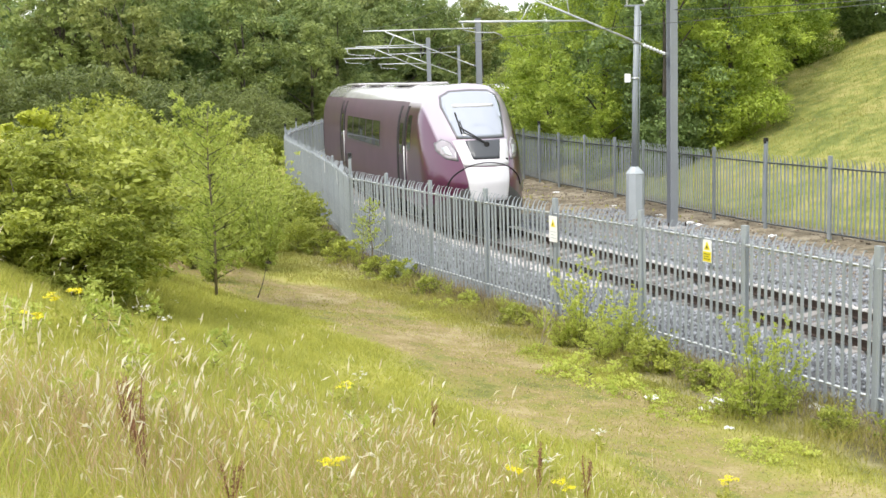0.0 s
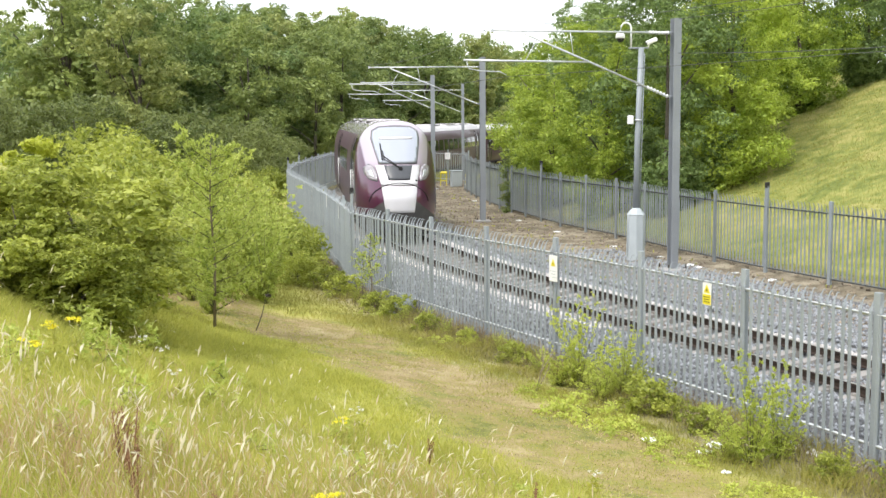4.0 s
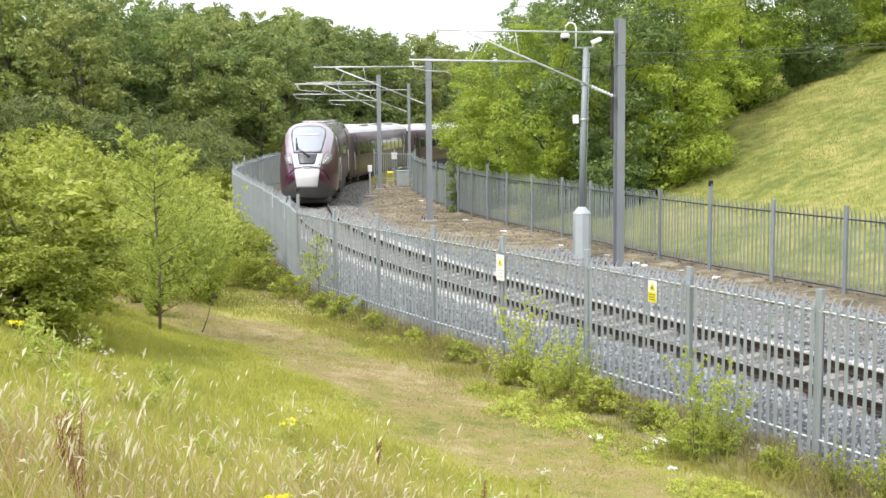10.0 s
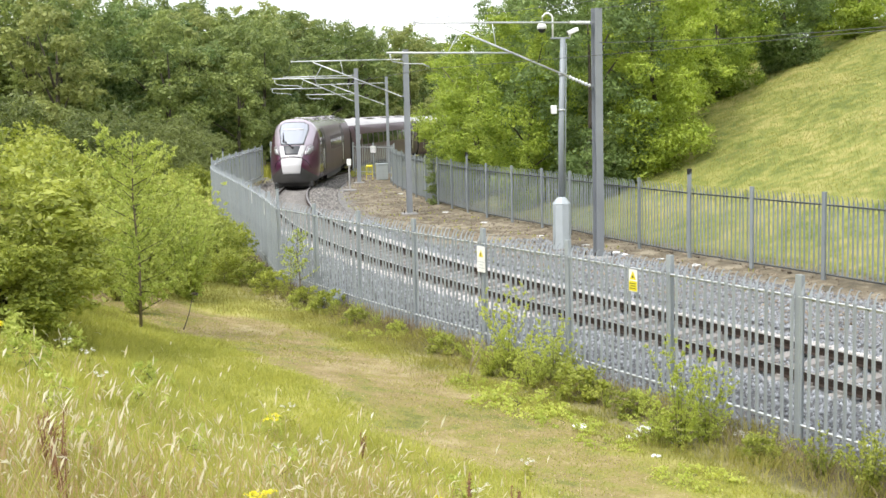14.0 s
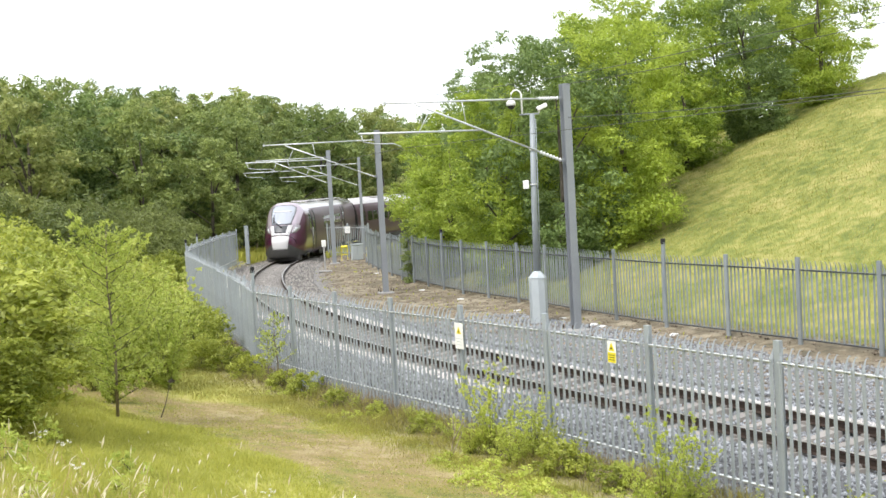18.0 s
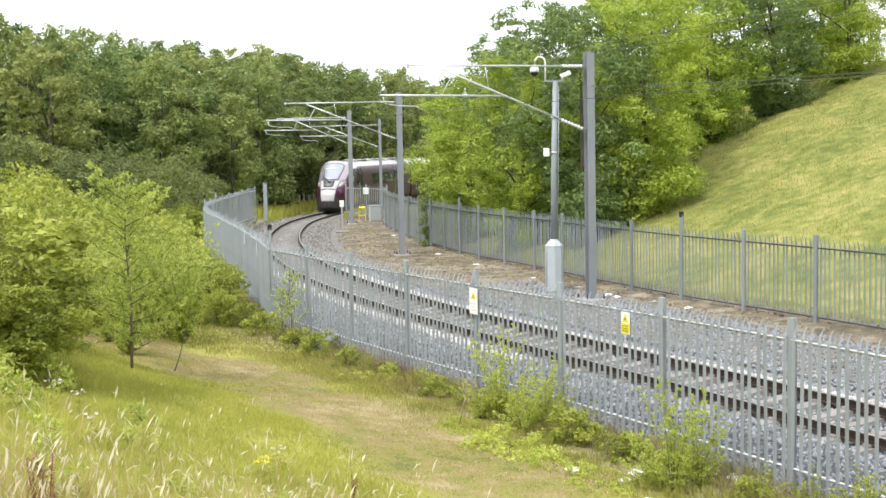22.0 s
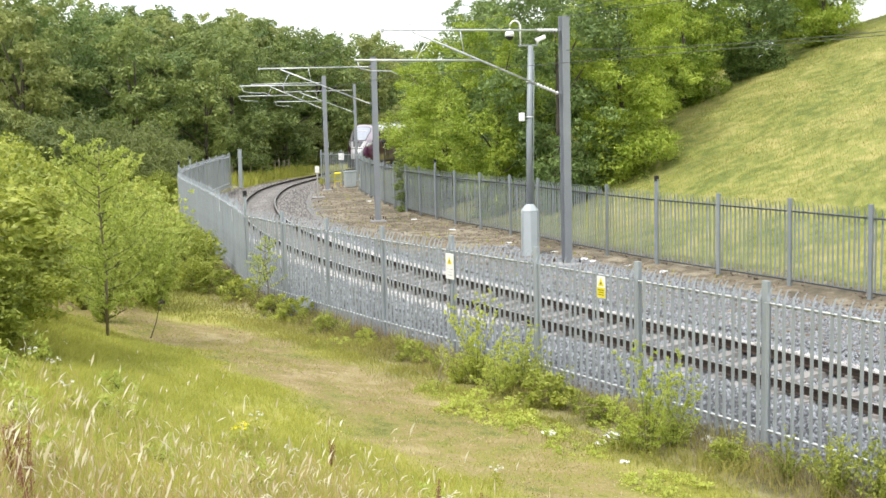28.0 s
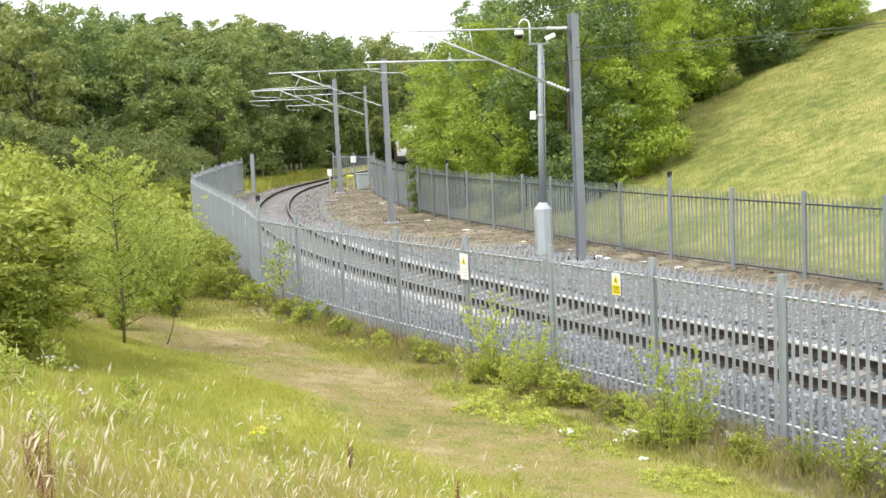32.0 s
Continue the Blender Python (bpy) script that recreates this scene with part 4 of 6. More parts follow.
# ---- trees ----
def leaf_cloud(seed, blobs, count, size, flat=0.5, shell=0.55):
    """Leaves strewn over blobs of (x, y, z, rx, ry, rz): an array of diamond corners."""
    rng = np.random.default_rng(seed)
    b = np.array(blobs, float)
    area = (b[:, 3] * b[:, 4] + b[:, 4] * b[:, 5] + b[:, 3] * b[:, 5])
    pick = rng.choice(len(b), count, p=area / area.sum())
    d = rng.normal(size=(count, 3))
    d /= np.linalg.norm(d, axis=1)[:, None]
    r = 1 - shell * rng.random(count) ** 1.8 + 0.10 * rng.normal(size=count)
    c = b[pick, :3] + d * b[pick, 3:] * r[:, None]
    nrm = d * 0.7 + rng.normal(size=(count, 3)) * 0.6 + np.array([0, 0, flat])
    nrm /= np.linalg.norm(nrm, axis=1)[:, None]
    a = np.cross(nrm, rng.normal(size=(count, 3)))
    a /= np.linalg.norm(a, axis=1)[:, None]
    e = np.cross(nrm, a)
    s = size * rng.uniform(0.6, 1.35, count)[:, None]
    tipdrop = nrm * s * 0.25
    return np.stack([c - a * s, c - e * s * 0.5 - tipdrop * 0.2, c + a * s - tipdrop, c + e * s * 0.5 - tipdrop * 0.2], 1)


def blobs_for(seed, high, wide, n, low=0.25, top=1.0, big=0.34):
    """Clumps of a crown: an uneven egg of round clumps."""
    rng = np.random.default_rng(seed)
    out = []
    for k in range(n):
        h = low + (top - low) * (k + rng.random()) / n
        spread = wide * math.sin(math.pi * min(1, (h - low * 0.6) / (1.12 - low * 0.6))) ** 0.6
        w = rng.uniform(0, 6.28)
        q = spread * rng.uniform(0.25, 0.95)
        r = wide * big * rng.uniform(0.6, 1.25) * (1.15 - 0.45 * h)
        out.append((q * math.cos(w), q * math.sin(w), h * high - r * 0.5, r, r, r * rng.uniform(0.65, 0.95)))
    return out


def sprays_of(seed, blobs, each, size):
    """Flattened leafy sprays spread over the upper and outer side of each clump."""
    r = np.random.default_rng(seed)
    out = []
    for x, y, z, rx, ry, rz in blobs:
        for _ in range(each):
            d = r.normal(size=3)
            d[2] = d[2] * 0.8 + 0.25
            d /= np.linalg.norm(d)
            q = size * r.uniform(0.6, 1.3) * (rx + ry) / 2
            f = r.uniform(0.75, 1.12)
            out.append((x + d[0] * rx * f, y + d[1] * ry * f, z + d[2] * rz * f, q, q, q * r.uniform(0.35, 0.6)))
    return out


def tree(name, label, seed, high, wide, leaves, size, mat, clumps=26, low=0.22, radius=0.14, big=0.34, category="tree", group="", limbs=6, flat=0.5, shell=0.55, spray=6):
    """A tapered trunk, limbs that reach into the clumps, and a crown of leaves."""
    blobs = blobs_for(seed, high, wide, clumps, low, 1.0, big)
    t = thing(name, label, category, group=group)
    r = np.random.default_rng(seed + 50)
    pts = [(0, 0, -0.3)]
    for k in range(1, 6):
        pts.append((0.03 * k * r.normal(), 0.03 * k * r.normal(), high * 0.75 * k / 5))
    part("trunk", tube("trunk", pts, [radius * (1.25 - 0.21 * k) for k in range(6)], BARK, 7), t)
    for k in range(limbs):
        b = blobs[int(k * len(blobs) / limbs)]
        z0 = max(0.12 * high, min(b[2] * 0.6, high * 0.6))
        part("limb", tube("limb", [(0, 0, z0), (b[0] * 0.5, b[1] * 0.5, (z0 + b[2]) * 0.52), (b[0] * 0.95, b[1] * 0.95, b[2])], [radius * 0.45, radius * 0.3, radius * 0.1], BARK, 5), t)
    outer = sprays_of(seed + 7, blobs, spray, 0.42)
    core = [(x, y, z, 0.8 * rx, 0.8 * ry, 0.8 * rz) for x, y, z, rx, ry, rz in blobs]
    inner = leaves // 3
    cloud = np.concatenate([leaf_cloud(seed, core, inner, size * 1.55, flat, 0.6), leaf_cloud(seed + 1, outer, leaves - inner, size, flat + 0.35, 0.8)])
    part("crown", fast_mesh("crown", cloud, 4, mat), t)
    return t


def shoots(name, label, seed, high, wide, stems, leaves, size, mat, category="sapling", group="", bare=0.2, twig=0.16, trunk=0.0):
    """Upright shoots from one foot, or limbs off one trunk, each with short twigs that carry single leaves."""
    t = thing(name, label, category, group=group)
    r = np.random.default_rng(seed)
    base, way = [], []
    if trunk:
        part("trunk", tube("trunk", [(0, 0, -0.1), (0.03, 0.02, high * 0.35), (-0.02, 0.0, high * 0.7), (0.02, 0.01, high)], [trunk, trunk * 0.8, trunk * 0.45, 0.004], BARK_PALE, 7), t)
    for k in range(stems):
        a = 2.4 * k + r.uniform(-0.4, 0.4)
        if trunk:
            z0 = high * (bare + (0.95 - bare) * (k + r.random()) / stems)
            out = wide * (0.55 + 0.5 * math.sin(math.pi * min(1, z0 / high + 0.1))) * r.uniform(0.55, 1.15)
            foot = (0, 0, z0)
            top = (out * math.cos(a), out * math.sin(a), z0 + out * r.uniform(0.35, 1.1))
            mid = (top[0] * 0.55, top[1] * 0.55, z0 + (top[2] - z0) * 0.35)
        else:
            out, h = wide * r.random() ** 0.7, high * (0.45 + 0.55 * r.random())
            h *= 1.0 - 0.35 * out / wide
            foot = (0.02 * math.cos(a), 0.02 * math.sin(a), -0.05)
            mid = (0.35 * out * math.cos(a), 0.35 * out * math.sin(a), h * 0.5)
            top = (out * math.cos(a), out * math.sin(a), h)
        part("limb" if trunk else "shoot", tube("shoot", [foot, mid, top], [max(0.007, trunk * 0.28), max(0.004, trunk * 0.14), 0.002], BARK if trunk else STEM, 4), t)
        f0, m0, t0 = np.array(foot), np.array(mid), np.array(top)
        for f in np.linspace(0.1 if trunk else bare, 1.0, 12):
            p = f0 + (m0 - f0) * 2 * f if f < 0.5 else m0 + (t0 - m0) * (2 * f - 1)
            d = r.normal(size=3) * np.array([1, 1, 0.5]) + (t0 - m0) / np.linalg.norm(t0 - m0) * 0.9
            base.append(p)
            way.append(d / np.linalg.norm(d) * twig * high / 1.75 * (1.1 - 0.75 * f) * r.uniform(0.5, 1.4))
    base, way = np.array(base), np.array(way)
    pick = r.integers(0, len(base), leaves)
    u = r.uniform(0.05, 1.1, leaves)[:, None]
    dirs = way[pick] / np.linalg.norm(way[pick], axis=1)[:, None] * 0.7 + r.normal(size=(leaves, 3)) * 0.6
    dirs /= np.linalg.norm(dirs, axis=1)[:, None]
    s = size * r.uniform(0.6, 1.3, leaves)[:, None]
    c = base[pick] + way[pick] * u + dirs * s
    nrm = np.array([0, 0, 0.9]) + r.normal(size=(leaves, 3)) * 0.5
    e = np.cross(nrm, dirs)
    e /= np.linalg.norm(e, axis=1)[:, None]
    part("foliage", fast_mesh("foliage", np.stack([c - dirs * s, c - e * s * 0.45, c + dirs * s, c + e * s * 0.45], 1), 4, mat), t)
    w = np.array([0.0022, 0.0012, 0.0])
    part("brushwood", fast_mesh("brushwood", np.stack([base - w, base + w, base + way + w * 0.4, base + way - w * 0.4], 1), 4, BARK), t, kind="stuff", label="fine bare twigs")
    return t


def place(proto, x, y, turn, scale=1.0, dz=0.0, squash=1.0):
    m = pose(x, y, gz(x, y) + dz - 0.05, 0, 0, turn)
    ob = copy_thing(proto, m)
    ob.scale = (scale, scale, scale * squash)
    return ob


FAR_KINDS = [tree("woodland_tree", "tall deciduous woodland tree in dense summer leaf", 10 + k, 12.5, wide, 21000, 0.112, mat, clumps, 0.03, 0.22, big, group="woodland", spray=5)
             for k, (mat, wide, clumps, big) in enumerate(((LEAF_FAR, 4.2, 60, 0.30), (LEAF_OAK, 4.8, 52, 0.34), (LEAF_FAR, 4.6, 64, 0.28), (LEAF_ASH, 3.8, 52, 0.30), (LEAF_OAK, 4.2, 60, 0.30), (LEAF_FAR, 3.6, 54, 0.32)))]
MID_KINDS = [tree("field_maple", "bushy green tree growing behind the palisade fence", 30 + k, 9.5, 3.3, 46000, 0.058, mat, 84, 0.0, 0.13, 0.25, group="trees behind the fence", spray=7)
             for k, mat in enumerate((LEAF_TREE, LEAF_TREE, LEAF_OAK))]
SHRUBS = [tree("hawthorn_bush", "dense rounded hawthorn bush", 50 + k, 4.6, 3.2, 22000, 0.07, LEAF_HEDGE, 48, 0.02, 0.10, 0.36, category="bush", group="bushes", spray=7) for k in range(2)]
rng = random.Random(5)
first = {}


def put(kinds, k, x, y, scale, squash=1.0):
    """The first of a kind is moved to its place, the rest are copies."""
    proto = kinds[k % len(kinds)]
    if proto.name not in first:
        first[proto.name] = 1
        proto.matrix_basis = pose(x, y, gz(x, y) - 0.05, 0, 0, 40 * k)
        proto.scale = (scale, scale, scale * squash)
        return proto
    return place(proto, x, y, rng.uniform(0, 360), scale, 0, squash)


k = 0
for row, (dist, step, s0) in enumerate(((88, 5.0, 0.84), (97, 5.2, 0.92), (108, 6.0, 1.0), (128, 6.5, 1.13), (136, 7.0, 1.18))):
    a = -32.0
    while a < 15:
        w = radians(a)
        x, y = dist * math.sin(w) - 2, dist * math.cos(w) + rng.uniform(-2, 2)
        off = float(TRACK.near(np.array([x]), np.array([y]))[0][0])
        if abs(off) > 5 and not (off > 0 and x < 0.02 * y):
            put(FAR_KINDS, k * 5 + row, x, y, s0 * rng.uniform(0.85, 1.12) * (0.98 if a > -11 else 1.0 if a > -16 else 0.86))
        k += 1
        a += step / dist * 57.3 * rng.uniform(0.85, 1.15)
for off, s0, step, s1 in ((-10.5, 84, 4.2, 0.88), (-16, 80, 4.6, 1.05), (-23, 84, 5.5, 1.2)):
    s = s0
    while s < 205:
        p, h = TRACK.at(s), TRACK.heading(s)
        x, y = p[0] + off * math.sin(h) + rng.uniform(-1, 1), p[1] - off * math.cos(h) + rng.uniform(-1, 1)
        if s > 92 or off < -15:
            put(FAR_KINDS, k * 5 + int(-off), x, y, s1 * rng.uniform(0.88, 1.1))
        k += 1
        s += step * rng.uniform(0.85, 1.15)
for x, y, s in ((-20.5, 90, 0.9), (-18.2, 95, 0.9), (-17, 100.5, 0.95), (-16, 106.5, 0.9), (-14.6, 112, 0.9), (-12.8, 118, 0.9), (-11, 124, 0.9), (-8.5, 131, 0.9)):
    put(SHRUBS, k, x, y, s)
    k += 1
for x, y, s in ((-36, 62, 0.95), (-30, 58, 1.0), (-25.5, 56, 0.95), (-21, 55, 1.0), (-17.5, 58, 0.9), (-33, 70, 1.2), (-26, 68, 1.15), (-20, 67, 1.05), (-16, 70, 0.85), (-40, 55, 1.0), (-16.2, 63, 0.7), (-15.6, 75, 0.7), (-17.8, 79, 0.9), (-18.6, 73, 0.9)):
    put(SHRUBS, k, x, y, s)
    k += 1
for x, y, s in ((2.9, 49.2, 0.83), (5.0, 46.6, 0.95), (7.6, 47.5, 0.92), (0.85, 55, 0.79), (4.2, 54, 1.0), (8.5, 53, 1.0), (12.0, 56.5, 0.85), (15.5, 58.5, 0.85), (19.5, 60, 0.85), (-0.2, 63, 0.69), (3, 64, 0.9), (9, 63, 0.9), (16, 67, 0.9), (0.9, 74, 0.75), (6, 76, 0.85), (20, 66, 1.15), (14, 73, 1.1), (33, 84, 0.55), (38, 90, 0.5)):
    put(MID_KINDS, k, x, y, s)
    k += 1
sparse = tree("sparse_ash", "thin-crowned ash tree with bare limbs showing", 95, 12.6, 2.3, 6500, 0.075, LEAF_FAR, 34, 0.35, 0.14, 0.24, group="woodland", limbs=16, spray=5)
sparse.matrix_basis = pose(-27.5, 79, gz(-27.5, 79) - 0.1)
place(sparse, -31.5, 81, 120, 0.95)
near_bush = tree("hazel_bush", "large dense hazel bush with broad green leaves on the grass bank", 70, 3.0, 1.75, 30000, 0.04, LEAF_NEAR, 66, 0.05, 0.05, 0.27, category="bush", group="bushes", spray=6)
near_bush.matrix_basis = pose(-6.35, 16.2, gz(-6.35, 16.2) - 0.05)
near_bush.scale = (1, 1, 0.72)
for x, y, s in ((-8.2, 17.9, 0.68), (-5.75, 15.1, 0.62), (-6.7, 15.0, 0.75), (-7.7, 15.6, 0.72), (-7.7, 20.6, 0.62), (-9.4, 21.2, 0.58), (-9.7, 25.0, 0.62), (-7.3, 18.9, 0.6), (-9.2, 28.6, 0.9)):
    place(near_bush, x, y, 70 * x, s, 0, 0.72 if y < 16.5 else 0.6)
sapling = shoots("young_hazel", "slim young hazel tree with an open crown", 71, 3.3, 1.2, 44, 10500, 0.036, LEAF_HAZEL, "tree", "", 0.09, 0.15, 0.03)
sapling.matrix_basis = pose(-5.6, 20.8, gz(-5.6, 20.8))
shoot = shoots("hazel_shoots", "tall slender hazel shoots with pale leafy tips", 73, 4.0, 1.2, 24, 6500, 0.042, LEAF_HAZEL, "bush", "bushes", 0.1, 0.13)
shoot.matrix_basis = pose(-7.5, 25.4, gz(-7.5, 25.4))
shoot.scale = (0.85, 0.85, (3.8 - gz(-7.5, 25.4)) / 4.0)
for x, y, q in ((-7.0, 26.6, 1.0), (-6.4, 27.4, 0.9), (-5.9, 26.2, 0.82), (-6.9, 28.8, 0.95), (-7.9, 28.0, 1.0), (-7.0, 24.4, 0.85), (-6.6, 30.2, 0.9), (-8.3, 26.4, 0.92), (-6.3, 23.2, 0.72)):
    place(shoot, x, y, 50 * x, q * (3.95 - gz(x, y)) / 4.0)
scrub = tree("bramble_scrub", "tangled bramble and nettle scrub beside the fence", 75, 1.5, 1.25, 8000, 0.04, LEAF_NEAR, 36, 0.0, 0.02, 0.34, category="scrub", group="scrub", limbs=4)
scrub.matrix_basis = pose(-6.7, 33.5, gz(-6.7, 33.5) - 0.1)
for x, y, s in ((-6.2, 31.4, 0.6), (-7.9, 35.6, 1.1), (-8.6, 39.2, 1.0), (-7.5, 37.6, 0.75), (-10.2, 37, 1.4), (-9.4, 42.6, 0.95), (-11.5, 42, 1.5), (-10.9, 46.5, 1.0), (-13, 47, 1.6), (-12, 51, 1.1), (-14.6, 52, 1.8), (-13.2, 55.5, 1.1), (-15.5, 58, 1.8), (-9, 32.4, 1.3), (-11.6, 33.5, 1.7), (-13.6, 39, 1.9), (-16.5, 46, 2.0), (-13.8, 62, 1.2)):
    place(scrub, x, y, 47 * x, s)
willow = shoots("willow_sapling", "young yellow-green willow growing against the fence", 77, 1.85, 0.72, 20, 6000, 0.022, LEAF_YOUNG, "sapling", "saplings by the fence", 0.16, 0.19)
willow.matrix_basis = pose(0.75, 19.5, gz(0.75, 19.5) - 0.05)
for x, y, s, q in ((1.45, 19.2, 0.8, 0.9), (1.05, 18.6, 0.8, 0.6), (0.45, 19.6, 0.7, 0.7), (1.2, 18.9, 0.65, 0.8), (2.75, 15.2, 0.95, 1.0), (3.15, 15.5, 0.75, 0.9), (2.45, 15.35, 0.7, 0.65), (-2.3, 25.6, 0.35, 0.8), (-0.6, 22.6, 0.35, 0.8), (0.1, 20.7, 0.4, 0.7)):
    place(willow, x, y, 61 * x + 20, s, 0, q)
slim = shoots("sallow_sapling", "slim young sallow with a thin stem beside the fence", 91, 1.75, 0.42, 16, 1150, 0.028, LEAF_HAZEL, "sapling", "saplings by the fence", 0.3, 0.14, 0.018)
slim.matrix_basis = pose(-3.75, 27.7, gz(-3.75, 27.7) - 0.05)
place(slim, -4.05, 28.6, 140, 0.7)
herb = shoots("willowherb_clump", "tall leafy green willowherb stems at the fence foot", 93, 1.15, 0.42, 16, 1300, 0.026, LEAF_NEAR, "weed", "weeds", 0.08, 0.09)
herb.matrix_basis = pose(4.5, 13.2, gz(4.5, 13.2) - 0.04)
for x, y, s in ((4.15, 13.9, 0.8), (4.85, 12.6, 1.0), (5.2, 12.0, 1.0), (4.6, 13.5, 0.9), (3.7, 14.4, 0.7), (1.65, 18.7, 0.9), (1.95, 18.1, 0.75), (5.0, 13.1, 1.05), (2.1, 17.4, 0.55)):
    place(herb, x, y, 37 * x, s)
creeper = tree("low_bramble", "low bramble patch with bright young leaves on the verge", 79, 0.34, 0.8, 3000, 0.024, LEAF_YOUNG, 26, 0.0, 0.012, 0.26, category="scrub", group="scrub", limbs=3)
creeper.matrix_basis = pose(0.75, 17.0, gz(0.75, 17.0) - 0.08)
for x, y, s in ((1.3, 16.0, 0.7), (1.75, 15.0, 0.6), (2.6, 13.6, 0.7), (-1.9, 23.2, 0.6), (-3.6, 26.2, 0.6), (0.1, 18.6, 0.6)):
    place(creeper, x, y, 33 * x, s, -0.03)
nettle = tree("nettle_patch", "dull green nettles at the foot of the fence", 85, 0.6, 0.55, 2600, 0.026, LEAF_NEAR, 40, 0.0, 0.01, 0.2, category="weed", group="weeds", limbs=5, shell=0.9)
nettle.matrix_basis = pose(1.75, 17.9, gz(1.75, 17.9) - 0.03)
for x, y, s in ((2.3, 16.9, 0.8), (3.5, 14.6, 0.7), (-0.3, 21.6, 0.8), (-1.2, 23.2, 0.7), (-2.9, 26.2, 1.0), (-3.5, 27.2, 0.9), (-4.6, 29.2, 1.1), (-5.3, 30.6, 1.2), (4.9, 12.5, 0.6)):
    place(nettle, x, y, 33 * x, s, -0.02)
hang = tree("ivy_tangle", "dull green creeper tangle hanging over the palisade fence", 83, 2.9, 0.75, 4200, 0.04, LEAF_DARK, 40, 0.0, 0.02, 0.3, category="scrub", limbs=4)
hang.matrix_basis = pose(-0.95, 55.0, gz(-0.95, 55.0) - 0.05)
weed = tree("weed_clump", "leafy green weeds among the grass", 81, 0.34, 0.22, 700, 0.018, LEAF_HAZEL, 20, 0.0, 0.006, 0.3, category="weed", group="weeds", limbs=3)
weed.matrix_basis = pose(-3.3, 9.4, gz(-3.3, 9.4) - 0.02)
for x, y, s in ((-2.2, 9.8, 0.9), (-2.6, 8.2, 1.0), (-3.9, 10.6, 1.2), (-4.6, 12.2, 1.1), (-1.5, 9.6, 1.1), (-0.1, 10.8, 0.9), (-3.0, 7.6, 1.1), (-1.2, 7.6, 0.8), (-4.4, 9.8, 1.2), (-3.4, 12.9, 1.0), (-1.9, 11.6, 0.8), (0.5, 9.0, 0.8), (-5.2, 13.4, 1.4), (-4.9, 14.6, 1.3), (-2.9, 10.9, 0.9)):
    place(weed, x, y, 77 * x, s)
elder = tree("elder_bush", "yellow-green elder bush rising above the hazel", 87, 3.9 - gz(-7.4, 17.5), 0.72, 4200, 0.034, LEAF_GOLD, 16, 0.5, 0.03, 0.34, category="bush", group="bushes", limbs=5)
elder.matrix_basis = pose(-7.4, 17.5, gz(-7.4, 17.5))
for k in range(22):
    s = 30.2 + k * 0.62
    p, h = NEAR_FENCE.at(s), NEAR_FENCE.heading(s)
    off = 0.45 + 0.5 * ((k * 7) % 5) / 5
    x, y = p[0] - off * math.sin(h), p[1] + off * math.cos(h)
    place((herb, willow, nettle)[k % 3], x, y, 83 * k, (0.42, 0.28, 0.62)[k % 3] * (0.8 + 0.45 * ((k * 3) % 7) / 7))


# ---- overhead line ----
def i_column(name, w, high, mat):
    t = 0.016
    prof = [(-w, -w), (w, -w), (w, -w + t), (t / 2, -w + t), (t / 2, w - t), (w, w - t), (w, w), (-w, w), (-w, w - t), (-t / 2, w - t), (-t / 2, -w + t), (-w, -w + t)]
    verts = [(u, v, z) for z in (0, high) for u, v in prof]
    n = len(prof)
    faces = [(k, (k + 1) % n, n + (k + 1) % n, n + k) for k in range(n)] + [tuple(range(n))[::-1], tuple(range(n, 2 * n))]
    return mesh_of(name, verts, faces, mat)


def insulator(name, a, b, discs=6, fat=1.0):
    """A ribbed insulator between two points."""
    a, b = Vector(a), Vector(b)
    pts, rad = [], []
    for k in range(discs):
        for f, r in ((0.05, 0.028), (0.3, 0.062), (0.55, 0.062), (0.8, 0.028)):
            pts.append(a.lerp(b, (k + f) / discs))
            rad.append(r * fat)
    return tube(name, pts, rad, PORCELAIN, 10)


ENDS = []


